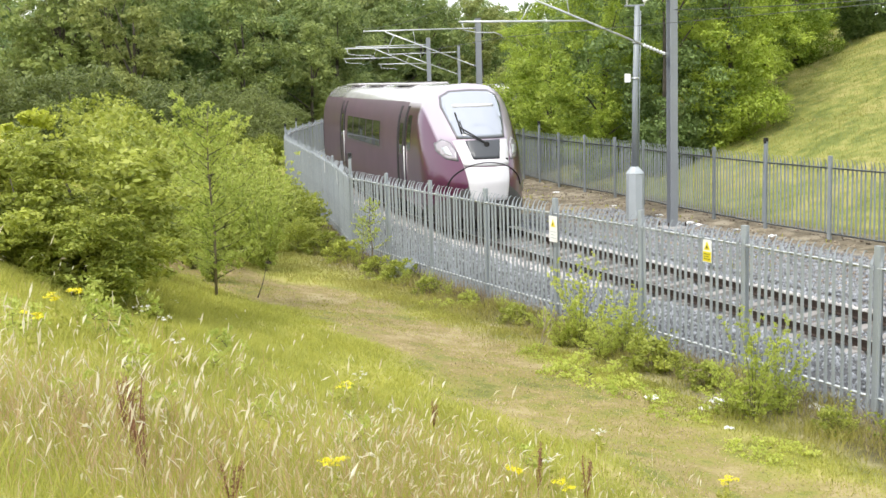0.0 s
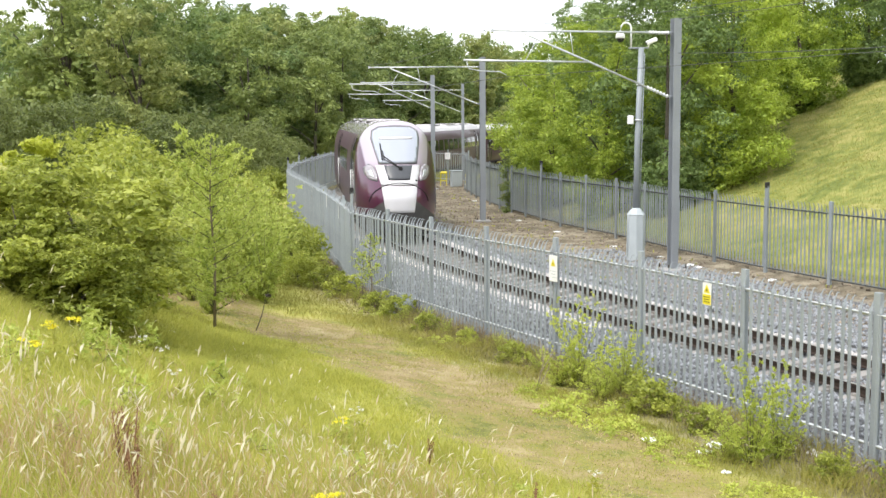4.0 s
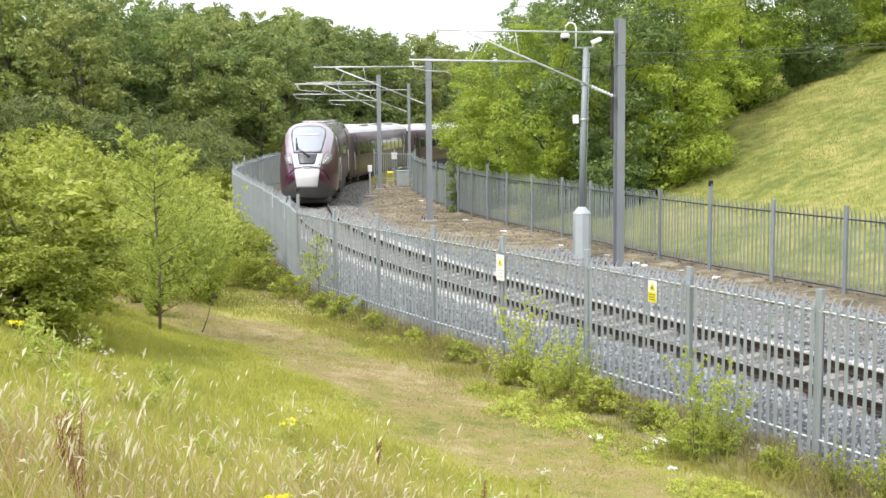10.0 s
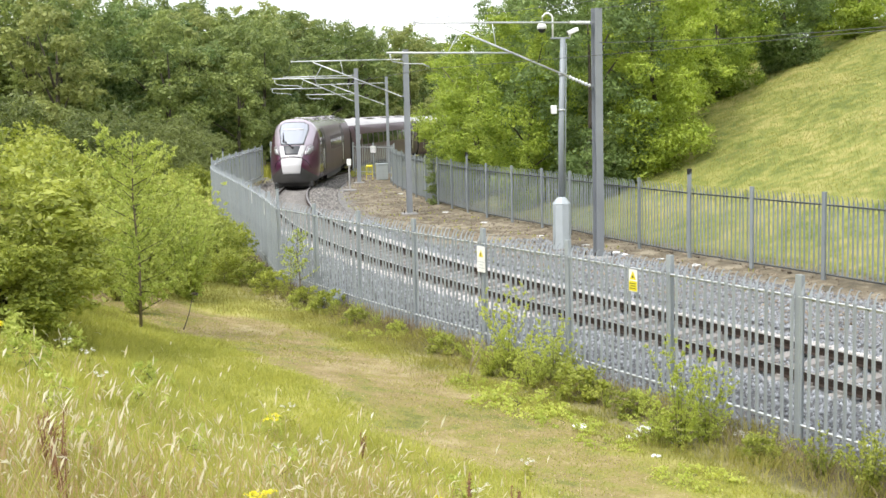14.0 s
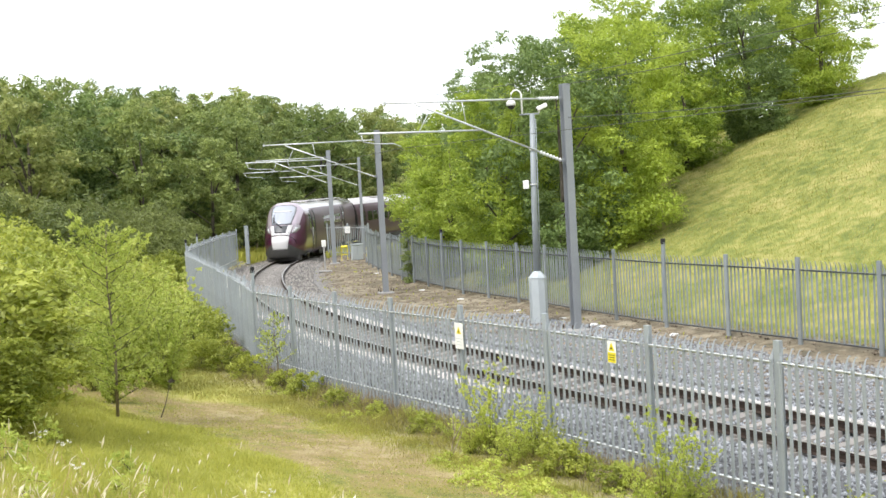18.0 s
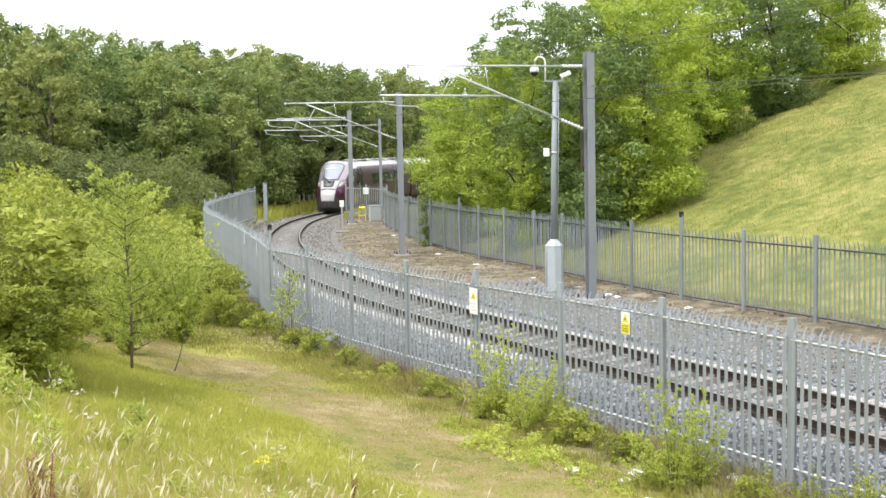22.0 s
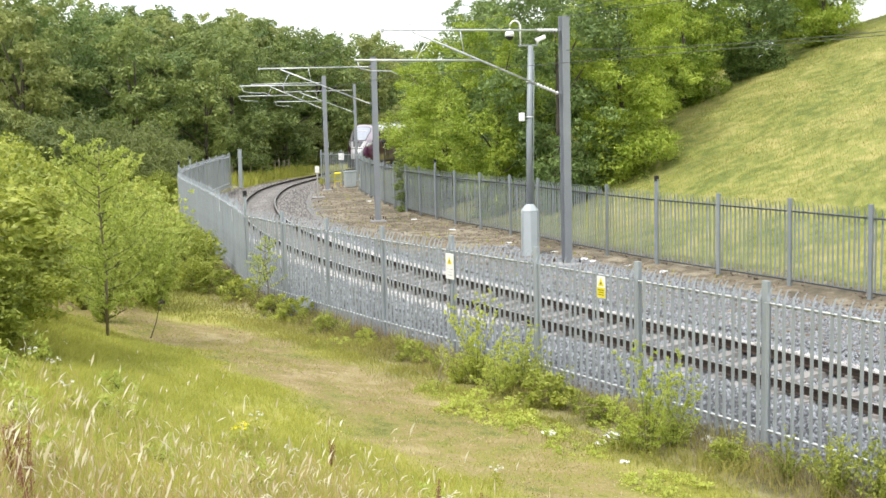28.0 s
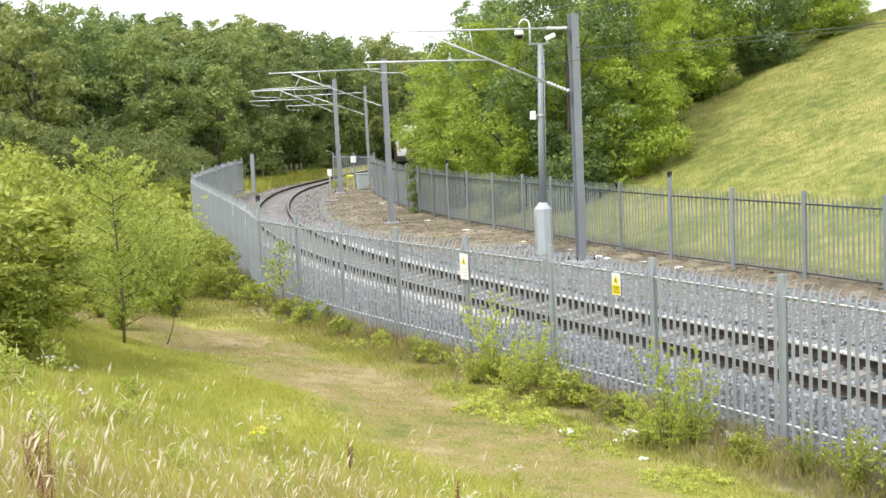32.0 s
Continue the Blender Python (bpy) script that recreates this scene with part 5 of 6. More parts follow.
def line_mast(x, y, high, width, drop, reach_less=0.4):
    """A steel mast with its cantilever over the track: top tube, strut, registration tube and steady arm."""
    dist, s = TRACK.near(np.array([x]), np.array([y]))
    c = TRACK.at(s[0])
    yaw = math.degrees(math.atan2(c[1] - y, c[0] - x))
    reach = abs(dist[0]) - reach_less
    m = thing("line_mast", "grey galvanised steel overhead line mast with a cantilever arm", "mast", pose(x, y, -0.28, 0, 0, yaw), "overhead line masts")
    part("column", i_column("column", width / 2, high, GALV_MAST), m)
    part("foundation", box("foundation", 0.62, 0.62, 0.5, CONCRETE, 0.03), m, pose(0, 0, -0.42), "pale concrete mast foundation")
    for a in (-1, 1):
        for b in (-1, 1):
            part("bolt", tube("bolt", [(0.27 * a, 0.27 * b, 0.1), (0.27 * a, 0.27 * b, 0.22)], 0.02, RUST, 6), m)
    top, low = high - 0.4, high - 0.4 - drop
    w = width / 2
    for z in (top, low):
        part("bracket", box("bracket", 0.1, width * 0.5, 0.07, GALV_MAST, 0.01, base=False), m, pose(w + 0.05, 0, z))
    part("insulator", insulator("insulator", (w + 0.1, 0, top), (w + 0.75, 0, top), 7, 0.85 if y < 45 else 0.5), m, label="pale ribbed insulator")
    part("top_tube", tube("top_tube", [(w + 0.7, 0, top), (reach, 0, top - 0.02)], 0.026, CLAMP), m)
    end = Vector((reach - 0.85, 0, top - 0.06))
    start = Vector((w + 0.1, 0, low))
    part("insulator", insulator("insulator", start, start.lerp(end, 0.75 / (end - start).length), 7, 0.85 if y < 45 else 0.5), m, label="pale ribbed insulator")
    part("strut", tube("strut", [start.lerp(end, 0.14), end], 0.027, CLAMP), m)
    knee = start.lerp(end, 0.55)
    part("registration_tube", tube("registration_tube", [knee, (reach + 0.8, 0, knee.z + 0.02)], 0.026, CLAMP), m)
    part("brace", tube("brace", [start.lerp(end, 0.9), (reach - 0.9, 0, knee.z - 0.05)], 0.012, CLAMP), m)
    part("brace", tube("brace", [start.lerp(end, 0.66), start.lerp(end, 0.66) + Vector((0.1, 0, top - start.lerp(end, 0.66).z))], 0.014, CLAMP), m)
    arm = [(reach + 0.72, 0, knee.z - 0.02), (reach + 0.66, 0, knee.z - 0.2), (reach + 0.3, 0, knee.z - 0.26), (reach - 0.2, 0, knee.z - 0.27), (reach - 0.4, 0, knee.z - 0.36)]
    part("steady_arm", tube("steady_arm", arm, 0.014, CLAMP), m)
    part("clamp", box("clamp", 0.07, 0.06, 0.09, CLAMP, 0.01, base=False), m, pose(reach, 0, top - 0.02))
    M = m.matrix_basis
    ENDS.append((M @ Vector((reach, 0, top + 0.08)), M @ Vector((reach - 0.4, 0, knee.z - 0.4)), M @ Vector((0, 0, high - 0.95)), M @ Vector((0, 0, high - 0.02))))
    return m


line_mast(3.94, 34.5, 7.05, 0.23, 1.75, -0.1)
line_mast(-2.08, 50.3, 6.78, 0.22, 1.5, -0.1)
line_mast(-5.95, 72.4, 6.78, 0.25, 1.5, -0.8)
line_mast(-4.6, 80.0, 6.45, 0.18, 1.4, 0.6)
line_mast(13.6, 18.8, 7.05, 0.23, 1.75)


def hung(name, a, b, sag, r, label, n=14):
    pts = [Vector(a).lerp(Vector(b), k / n) - Vector((0, 0, sag * 4 * (k / n) * (1 - k / n))) for k in range(n + 1)]
    return tagged(new(name, tube(name, pts, r, WIRE, 6)), label, "wire", "overhead wires")


order = [4, 0, 1, 2]
for a, b in zip(order, order[1:]):
    hung("messenger_wire", ENDS[a][0], ENDS[b][0], 0.25, 0.006, "thin grey messenger wire hung over the track")
    hung("contact_wire", ENDS[a][1], ENDS[b][1], 0.02, 0.006, "thin contact wire hung over the track")
hung("return_wire", ENDS[0][2], ENDS[4][2] + Vector((0, 0, 0.05)), 0.25, 0.009, "thin return wire strung from mast to mast")
hung("earth_wire", ENDS[0][3], ENDS[4][3] + Vector((0, 0, 0.7)), 0.2, 0.008, "thin earth wire strung between mast tops")
hung("messenger_wire", ENDS[2][0], (-5.6, 112, 6.5), 0.3, 0.006, "thin grey messenger wire hung over the track")


# ---- camera pole ----
pole = thing("camera_pole", "grey steel pole with two white security cameras and a cabinet base", "pole", pose(3.1, 36.9, -0.26))
bm = bmesh.new()
bmesh.ops.create_cone(bm, cap_ends=True, segments=8, radius1=0.275, radius2=0.275, depth=1.38, matrix=Matrix.Translation((0, 0, 0.69)))
bmesh.ops.create_cone(bm, cap_ends=True, segments=8, radius1=0.28, radius2=0.11, depth=0.2, matrix=Matrix.Translation((0, 0, 1.49)))
base_cab = part("cabinet_base", bm_finish(bm, "cabinet_base", GREY_BOX), pole, label="pale grey eight-sided cabinet base")
part("cabinet_door", box("cabinet_door", 0.012, 0.2, 1.1, GREY_BOX, 0.004), base_cab, pose(-0.258, 0, 0.14, 0, 0, 0))
part("shaft", tube("shaft", [(0, 0, 1.5), (0.02, 0, 3.6), (0.1, 0, 6.35)], [0.098, 0.09, 0.08], GALV_OLD, 12), pole)
part("junction_box", box("junction_box", 0.18, 0.16, 0.26, WHITE_PAINT, 0.02), pole, pose(-0.2, -0.06, 4.1))
part("crossbar", box("crossbar", 0.6, 0.06, 0.05, GALV_MAST, 0.01), pole, pose(0.02, 0, 6.33))
neck = [(-0.2, 0, 6.36), (-0.2, 0, 6.95), (-0.23, 0, 7.04), (-0.32, 0, 7.1), (-0.42, 0, 7.09), (-0.5, 0, 7.0), (-0.52, 0, 6.84)]
nk = part("gooseneck", tube("gooseneck", neck, 0.028, WHITE_PAINT), pole)
bm = bmesh.new()
bmesh.ops.create_uvsphere(bm, u_segments=14, v_segments=8, radius=0.12, matrix=Matrix.Translation((-0.52, 0, 6.64)))
part("dome", bm_finish(bm, "dome", BLACK, True), nk, label="dark glass camera dome")
part("dome_hood", tube("dome_hood", [(-0.52, 0, 6.64), (-0.52, 0, 6.74), (-0.52, 0, 6.86)], [0.15, 0.14, 0.06], WHITE_PAINT, 12), nk)
bc = part("bullet_camera", box("bullet_camera", 0.34, 0.13, 0.13, WHITE_PAINT, 0.025, base=False), pole, pose(0.4, -0.04, 6.55, 0, -22, 10), "white bullet camera")
part("lens", disc("lens", 0.04, 0.02, BLACK), bc, pose(-0.175, 0, 0, 0, 0, 90))
part("camera_bracket", tube("camera_bracket", [(0.3, 0, 6.36), (0.34, 0, 6.5)], 0.025, WHITE_PAINT), bc, bc.matrix_basis.inverted())
part("conduit", tube("conduit", [(0.11, 0.02, 1.5), (0.2, 0.02, 6.2)], 0.018, GALV), pole)
part("strap", tube("strap", [(0.06, 0, 5.25), (0.06, 0, 5.3)], 0.107, CLAMP, 12), pole)
part("strap", tube("strap", [(0.03, 0, 4.2), (0.03, 0, 4.25)], 0.11, CLAMP, 12), pole)


# ---- signs on the fence ----
def flat(name, w, h, mat, x=0.0, z=0.0, y=0.0, t=0.004):
    verts = [(x - w / 2, y, z - h / 2), (x + w / 2, y, z - h / 2), (x + w / 2, y, z + h / 2), (x - w / 2, y, z + h / 2)]
    verts += [(a, b + t, c) for a, b, c in verts]
    return mesh_of(name, verts, [(0, 1, 2, 3), (7, 6, 5, 4), (0, 4, 5, 1), (1, 5, 6, 2), (2, 6, 7, 3), (3, 7, 4, 0)], mat)


def triangle(name, w, mat, x, z, y, t=0.003):
    h = w * 0.87
    v = [(x - w / 2, y, z), (x + w / 2, y, z), (x, y, z + h)]
    v += [(a, b + t, c) for a, b, c in v]
    return mesh_of(name, v, [(0, 1, 2), (5, 4, 3), (0, 3, 4, 1), (1, 4, 5, 2), (2, 5, 3, 0)], mat)


def on_fence(line, s, z, out):
    h = line.heading(s)
    p = line.at(s)
    return pose(p[0] - out * math.sin(h), p[1] + out * math.cos(h), z, 0, 0, math.degrees(h) + 180)


s_white = near_first + NEAR_STEP * 2.95
warning = thing("warning_sign", "white rectangular warning sign with a yellow triangle fixed to the fence", "sign", on_fence(NEAR_FENCE, s_white, 1.40, 0.135), "signs")
part("plate", flat("plate", 0.27, 0.47, WHITE_PAINT), warning)
part("symbol", triangle("symbol", 0.15, YELLOW, 0, 0.04, -0.004), warning)
part("bolt_mark", flat("bolt_mark", 0.018, 0.05, BLACK, 0, 0.085, -0.008), warning)
for k, w in enumerate((0.2, 0.14, 0.18)):
    part("text_bar", flat("text_bar", w, 0.01, GREY_BOX, 0, -0.05 - 0.055 * k, -0.004), warning)
s_yellow = near_first + NEAR_STEP * 1.27
danger = thing("warning_sign", "small yellow danger sign with a triangle on the fence", "sign", on_fence(NEAR_FENCE, s_yellow, 1.5, 0.135), "signs")
part("plate", flat("plate", 0.205, 0.335, WHITE_PAINT), danger)
part("yellow_field", flat("yellow_field", 0.19, 0.15, YELLOW, 0, -0.082, -0.004), danger)
part("symbol", triangle("symbol", 0.15, YELLOW, 0, 0.015, -0.004), danger)
part("symbol_mark", triangle("symbol_mark", 0.045, BLACK, 0, 0.045, -0.008), danger)
for k, w in enumerate((0.15, 0.12, 0.15)):
    part("text_bar", flat("text_bar", w, 0.009, BLACK, 0, -0.045 - 0.036 * k, -0.008), danger)
for s, z in ((near_first + NEAR_STEP * 8.2, 1.45), (near_first + NEAR_STEP * 9.6, 1.5)):
    plate = thing("fence_plate", "small pale plate fixed to the fence", "sign", on_fence(NEAR_FENCE, s, z, 0.09), "signs")
    part("plate", flat("plate", 0.12, 0.36, WHITE_PAINT), plate)


# ---- gate, signal and cabinets by the bend ----
GATE = Line([(-4.0, 75.6), (-5.4, 77.6), (-6.9, 79.6)], smooth=False)
fence(GATE, [0.0, GATE.length / 2, GATE.length - 0.02], 2.15, right_foot, -1, 0.0, "galvanised palisade gate closing the end of the fence", 11, 0, 2, name="palisade_gate")
for dx in (0.3,):
    g = thing("gate_notice", "small white notice with dark writing on the gate", "sign", pose(-5.25 - dx * 0.6, 77.2 + dx * 0.75, 1.55, 0, 0, -52), "signs")
    part("plate", flat("plate", 0.6, 0.42, WHITE_PAINT), g)
    for k in range(3):
        part("text_bar", flat("text_bar", 0.035, 0.28, GREY_BOX, -0.15 + 0.15 * k, 0, -0.004), g)
signal = thing("track_signal", "slim signal post showing a green light", "signal", pose(-6.15, 75.6, -0.25))
part("post", tube("post", [(0, 0, 0), (0, 0, 2.5)], 0.055, GALV_MAST), signal)
sh = part("signal_head", box("signal_head", 0.22, 0.16, 0.36, GREY_BOX, 0.03), signal, pose(0, 0, 2.45))
part("green_lamp", disc("green_lamp", 0.06, 0.03, glow("green_signal_light", (0.05, 0.8, 0.45), 2.0)), sh, pose(0, -0.1, 0.2))
part("hood", tube("hood", [(0, -0.08, 0.3), (0, -0.2, 0.3)], 0.02, BLACK), sh)
marker = thing("marker_post", "white trackside marker post with a pale head", "marker", pose(-5.9, 65.4, -0.24))
part("post", box("post", 0.09, 0.09, 1.5, CONCRETE, 0.01), marker)
part("head", box("head", 0.24, 0.1, 0.36, WHITE_PAINT, 0.02), marker, pose(0, 0, 1.35))
part("foot", box("foot", 0.7, 0.35, 0.1, CONCRETE, 0.03), marker, pose(0, 0, -0.03))
cab = thing("relay_cabinet", "grey metal trackside relay cabinet", "cabinet", pose(-4.75, 75.0, -0.26, 0, 0, 15))
part("body", box("body", 0.68, 0.5, 0.95, GREY_BOX, 0.02), cab)
part("roof", box("roof", 0.76, 0.58, 0.05, GREY_BOX, 0.015), cab, pose(0, 0, 0.95))
for dx in (-0.17, 0.17):
    part("door", box("door", 0.31, 0.02, 0.82, GREY_BOX, 0.006), cab, pose(dx, -0.26, 0.06))
stand = thing("control_stand", "yellow painted trackside control stand with a tilted board", "stand", pose(-5.55, 75.4, -0.26))
part("board", box("board", 0.5, 0.25, 0.12, YELLOW, 0.03), stand, pose(0, 0, 0.88, 15))
for dx in (-0.24, 0.24):
    part("leg", box("leg", 0.04, 0.04, 0.9, YELLOW, 0.008), stand, pose(dx, 0, 0))
stand.scale = (0.8, 0.8, 0.9)
part("crossbar", box("crossbar", 0.5, 0.05, 0.06, YELLOW, 0.01), stand, pose(0, 0, 0.35))
bollard = thing("striped_post", "short yellow and white banded post", "post", pose(-4.15, 74.6, -0.26))
for k in range(4):
    part("band", tube("band", [(0, 0, 0.2 * k), (0, 0, 0.2 * k + 0.2)], 0.07, YELLOW if k % 2 else WHITE_PAINT, 10), bollard)

end_post = thing("gate_post", "thick galvanised steel gate post at the fence end", "post", pose(-12.05, 78.75, -0.35))
part("post", box("post", 0.24, 0.24, 2.45, GALV, 0.015), end_post)
part("post_top", box("post_top", 0.28, 0.28, 0.04, GALV, 0.01), end_post, pose(0, 0, 2.45))
part("hinge", box("hinge", 0.1, 0.34, 0.08, GALV, 0.01), end_post, pose(0.1, 0, 1.9))
part("hinge", box("hinge", 0.1, 0.34, 0.08, GALV, 0.01), end_post, pose(0.1, 0, 0.5))

# ---- timber fence beyond the track ----
timber = thing("timber_fence", "low weathered timber post and wire fence beyond the track", "fence", kind="structure")
WOOD = Line([(-17.2, 88), (-14.9, 91), (-13.4, 96), (-12.4, 102), (-11.4, 108.5)], smooth=False)
for k in range(13):
    s = 0.2 + k * 1.5
    p = WOOD.at(s)
    part("timber_post", box("timber_post", 0.13, 0.13, random.uniform(1.25, 1.5), TIMBER, 0.02), timber, pose(p[0], p[1], gz(p[0], p[1]) - 0.05, random.uniform(-3, 3), random.uniform(-3, 3), 20))
for z in (0.45, 0.8, 1.12):
    part("wire", tube("wire", [(p[0], p[1], gz(p[0], p[1]) + z) for p in (WOOD.at(0.2 + 1.5 * k) for k in range(13))], 0.012, WIRE, 5), timber)

# ---- loose things ----
def crumpled(name, size, seed, mat, label, x, y, up=0.0, thick=0.25):
    r = np.random.default_rng(seed)
    bm = bmesh.new()
    bmesh.ops.create_icosphere(bm, subdivisions=2, radius=size)
    for v in bm.verts:
        v.co *= 1 + 0.38 * r.normal() * 0.7
        v.co.z *= thick
    ob = new(name, bm_finish(bm, name, mat))
    ob.matrix_basis = pose(x, y, gz(x, y) + size * thick * 0.6 + up, r.uniform(-10, 10), r.uniform(-10, 10), r.uniform(0, 360))
    return tagged(ob, label, "litter", "litter")


for k, (x, y, s) in enumerate(((1.55, 15.95, 0.1), (2.45, 16.05, 0.12), (2.2, 15.6, 0.08), (2.75, 15.45, 0.1), (4.55, 35.6, 0.12), (4.75, 35.1, 0.1), (3.9, 37.6, 0.12), (0.9, 45.7, 0.11), (-0.6, 50.6, 0.12), (-3.0, 62, 0.13), (6.3, 32.4, 0.1), (5.6, 33.8, 0.12), (-3.1, 66, 0.14), (2.7, 40.6, 0.1), (2.35, 14.6, 0.06))):
    crumpled("litter", s, 100 + k, LITTER, "crumpled piece of white plastic litter on the ground", x, y)
for x, y, a in ((3.42, 16.15, 0), (3.62, 15.8, 6)):
    sheet = thing("broken_board", "white broken board lying against the fence foot", "litter", pose(x, y, gz(x, y) - 0.02, -62, a, -58), "litter")
    part("panel", box("panel", 0.2, 0.02, 0.13, LITTER, 0.006), sheet)
flap = thing("steel_sheet", "bent galvanised corrugated sheet leaning on the fence foot", "sheet", pose(-2.95, 26.75, gz(-2.95, 26.75) + 0.04, 0, 0, -50))
bm = bmesh.new()
g = [[bm.verts.new((-0.3 + 0.04 * i, -0.22 + 0.075 * j, 0.02 + 0.03 * j + 0.01 * math.sin(i * 2.1) + 0.006 * j * j)) for i in range(16)] for j in range(7)]
for j in range(6):
    for i in range(15):
        bm.faces.new((g[j][i], g[j][i + 1], g[j + 1][i + 1], g[j + 1][i]))
bmesh.ops.solidify(bm, geom=bm.faces[:], thickness=0.004)
part("sheet", bm_finish(bm, "sheet", GALV), flap)


# ---- grass ----
def blades(seed, x, y, z, high, width, lean):
    """Grass blades as bent kites: an array of corners."""
    r = np.random.default_rng(seed)
    n = len(x)
    w = r.uniform(0, 6.28, n)
    dx, dy = np.cos(w), np.sin(w)
    v = r.uniform(0, 6.28, n)
    lx, ly = np.cos(v) * lean * high * r.random(n), np.sin(v) * lean * high * r.random(n)
    base = np.stack([x, y, z - 0.02], -1)
    mid = np.stack([x + lx * 0.35, y + ly * 0.35, z + high * 0.55], -1)
    tip = np.stack([x + lx, y + ly, z + high * r.uniform(0.85, 1.0, n)], -1)
    side = np.stack([dx * width, dy * width, np.zeros(n)], -1)
    return np.stack([base, mid - side, tip, mid + side], 1)


def spots(seed, count, x0, x1, y0, y1, keep):
    """Points of a stretch of ground, each kept with a chance given by keep(x, y, near-fence distance, path, bank distance)."""
    r = np.random.default_rng(seed)
    x, y = r.uniform(x0, x1, count), y0 + (y1 - y0) * r.random(count)
    near_view = np.abs(x / np.maximum(y, 0.1)) < 0.52
    x, y = x[near_view], y[near_view]
    z, path, cess, field = ground_z(x, y)
    dn = -NEAR_FENCE.near(x, y)[0]
    dr = RIGHT_FENCE.near(x, y)[0]
    ok = r.random(len(x)) < keep(x, y, dn, path, dr)
    return x[ok], y[ok], z[ok], dn[ok], path[ok], dr[ok]


def clumpy(x, y):
    return 0.5 + 0.5 * np.sin(1.7 * x + 1.1 * np.sin(1.3 * y)) * np.sin(1.9 * y + 0.9 * np.sin(2.1 * x))


x, y, z, dn, path, dr = spots(21, 520000, -9, 7, 4, 24, lambda x, y, dn, p, dr: np.where(dn > 1.4, (0.55 + 0.45 * clumpy(x, y)) * np.clip(1 - 0.8 * p, 0.06, 1), 0.0))
tall = np.where(dn > 4.6, 0.05 + 0.07 * clumpy(x * 0.7, y * 0.7) + 0.07 * np.clip((9 - y) / 4, 0, 1), 0.03 + 0.04 * clumpy(x, y)) * (1 - 0.75 * path) * np.random.default_rng(2).uniform(0.5, 1.5, len(x))
tagged(new("grass", fast_mesh("grass", blades(22, x, y, z, tall, 0.0016 + 0.00022 * y, 1.5), 4, GRASS)), "rough uncut summer grass on the bank", "grass", kind="stuff")
x, y, z, dn, path, dr = spots(33, 160000, -6, 8, 8, 26, lambda x, y, dn, p, dr: np.where((dn > 0.1) & (dn < 2.4), np.clip(2.6 - dn, 0, 1) * (0.25 + 0.75 * clumpy(x * 1.4, y)), 0.0))
tagged(new("fence_foot_grass", fast_mesh("fence_foot_grass", blades(34, x, y, z, (0.05 + 0.2 * clumpy(x, y * 1.3)) * np.clip(1.5 - 0.45 * dn, 0.4, 1.4), 0.005, 1.2), 4, GRASS_DULL)), "dull tussocky grass and weeds at the fence foot", "grass", kind="stuff")
x, y, z, dn, path, dr = spots(31, 170000, -14, 3, 20, 46, lambda x, y, dn, p, dr: np.where(dn > 0.2, 0.8 * (1 - 0.8 * p), 0.0))
tagged(new("verge_grass", fast_mesh("verge_grass", blades(32, x, y, z, (0.05 + 0.08 * clumpy(x, y)) * (1 - 0.7 * path), 0.006, 1.3), 4, GRASS_DULL)), "longer grass on the verge beside the fence", "grass", kind="stuff")
x, y, z, dn, path, dr = spots(41, 300000, 2, 34, 24, 68, lambda x, y, dn, p, dr: np.where(dr > 0.6, 0.55 + 0.4 * clumpy(x * 0.6, y * 0.5), 0.0))
tagged(new("meadow_grass", fast_mesh("meadow_grass", blades(42, x, y, z, np.random.default_rng(8).uniform(0.04, 0.15, len(x)), 0.006, 1.2), 4, MEADOW)), "tall meadow grass on the bank behind the fence", "grass", kind="stuff")
x, y, z, dn, path, dr = spots(43, 60000, 2, 34, 24, 68, lambda x, y, dn, p, dr: np.where(dr > 2.0, np.clip(clumpy(x * 0.5 + 1, y * 0.35) * 1.8 - 0.7, 0.05, 1), 0.0))
tagged(new("meadow_straw", fast_mesh("meadow_straw", blades(44, x, y, z, np.random.default_rng(9).uniform(0.1, 0.26, len(x)), 0.005, 1.2), 4, MEADOW_STRAW)), "pale seeding grass in drifts on the bank", "grass", kind="stuff")
x, y, z, dn, path, dr = spots(51, 14000, -20, -6, 79, 108, lambda x, y, dn, p, dr: np.where(np.abs(TRACK.near(x, y)[0]) > 2.6, 1.0, 0.0))
tagged(new("tall_grass", fast_mesh("tall_grass", blades(52, x, y, z, 0.5 + 0.5 * clumpy(x, y), 0.035, 0.5), 4, GRASS)), "tall yellowing grass beyond the bend", "grass", kind="stuff")
x, y, z, dn, path, dr = spots(55, 9000, -7, 8, 26, 74, lambda x, y, dn, p, dr: np.where((dn < -5.0) & (dr < -0.1), 0.06 + 0.5 * (clumpy(x * 1.3, y * 0.7) > 0.72), 0.0) * (TRACK.near(x, y)[0] > 2.4))
tagged(new("cess_weeds", fast_mesh("cess_weeds", blades(56, x, y, z, 0.05 + 0.1 * clumpy(x, y), 0.02, 0.9), 4, GRASS)), "sparse low weeds on the stony ground by the track", "weeds", kind="stuff")

x, y, z, dn, path, dr = spots(57, 260000, -8, 7, 9, 36, lambda x, y, dn, p, dr: np.where((dn > -0.15) & (dn < 1.5), np.clip(1.3 - dn, 0.1, 1) * (0.25 + 0.75 * clumpy(x * 1.7 + 3, y * 1.1)), 0.0))
tagged(new("dead_undergrowth", fast_mesh("dead_undergrowth", blades(58, x, y, z, np.random.default_rng(6).uniform(0.06, 0.36, len(x)), 0.0035, 1.6), 4, DEAD)), "brown dead stems and litter at the foot of the fence", "undergrowth", kind="stuff")


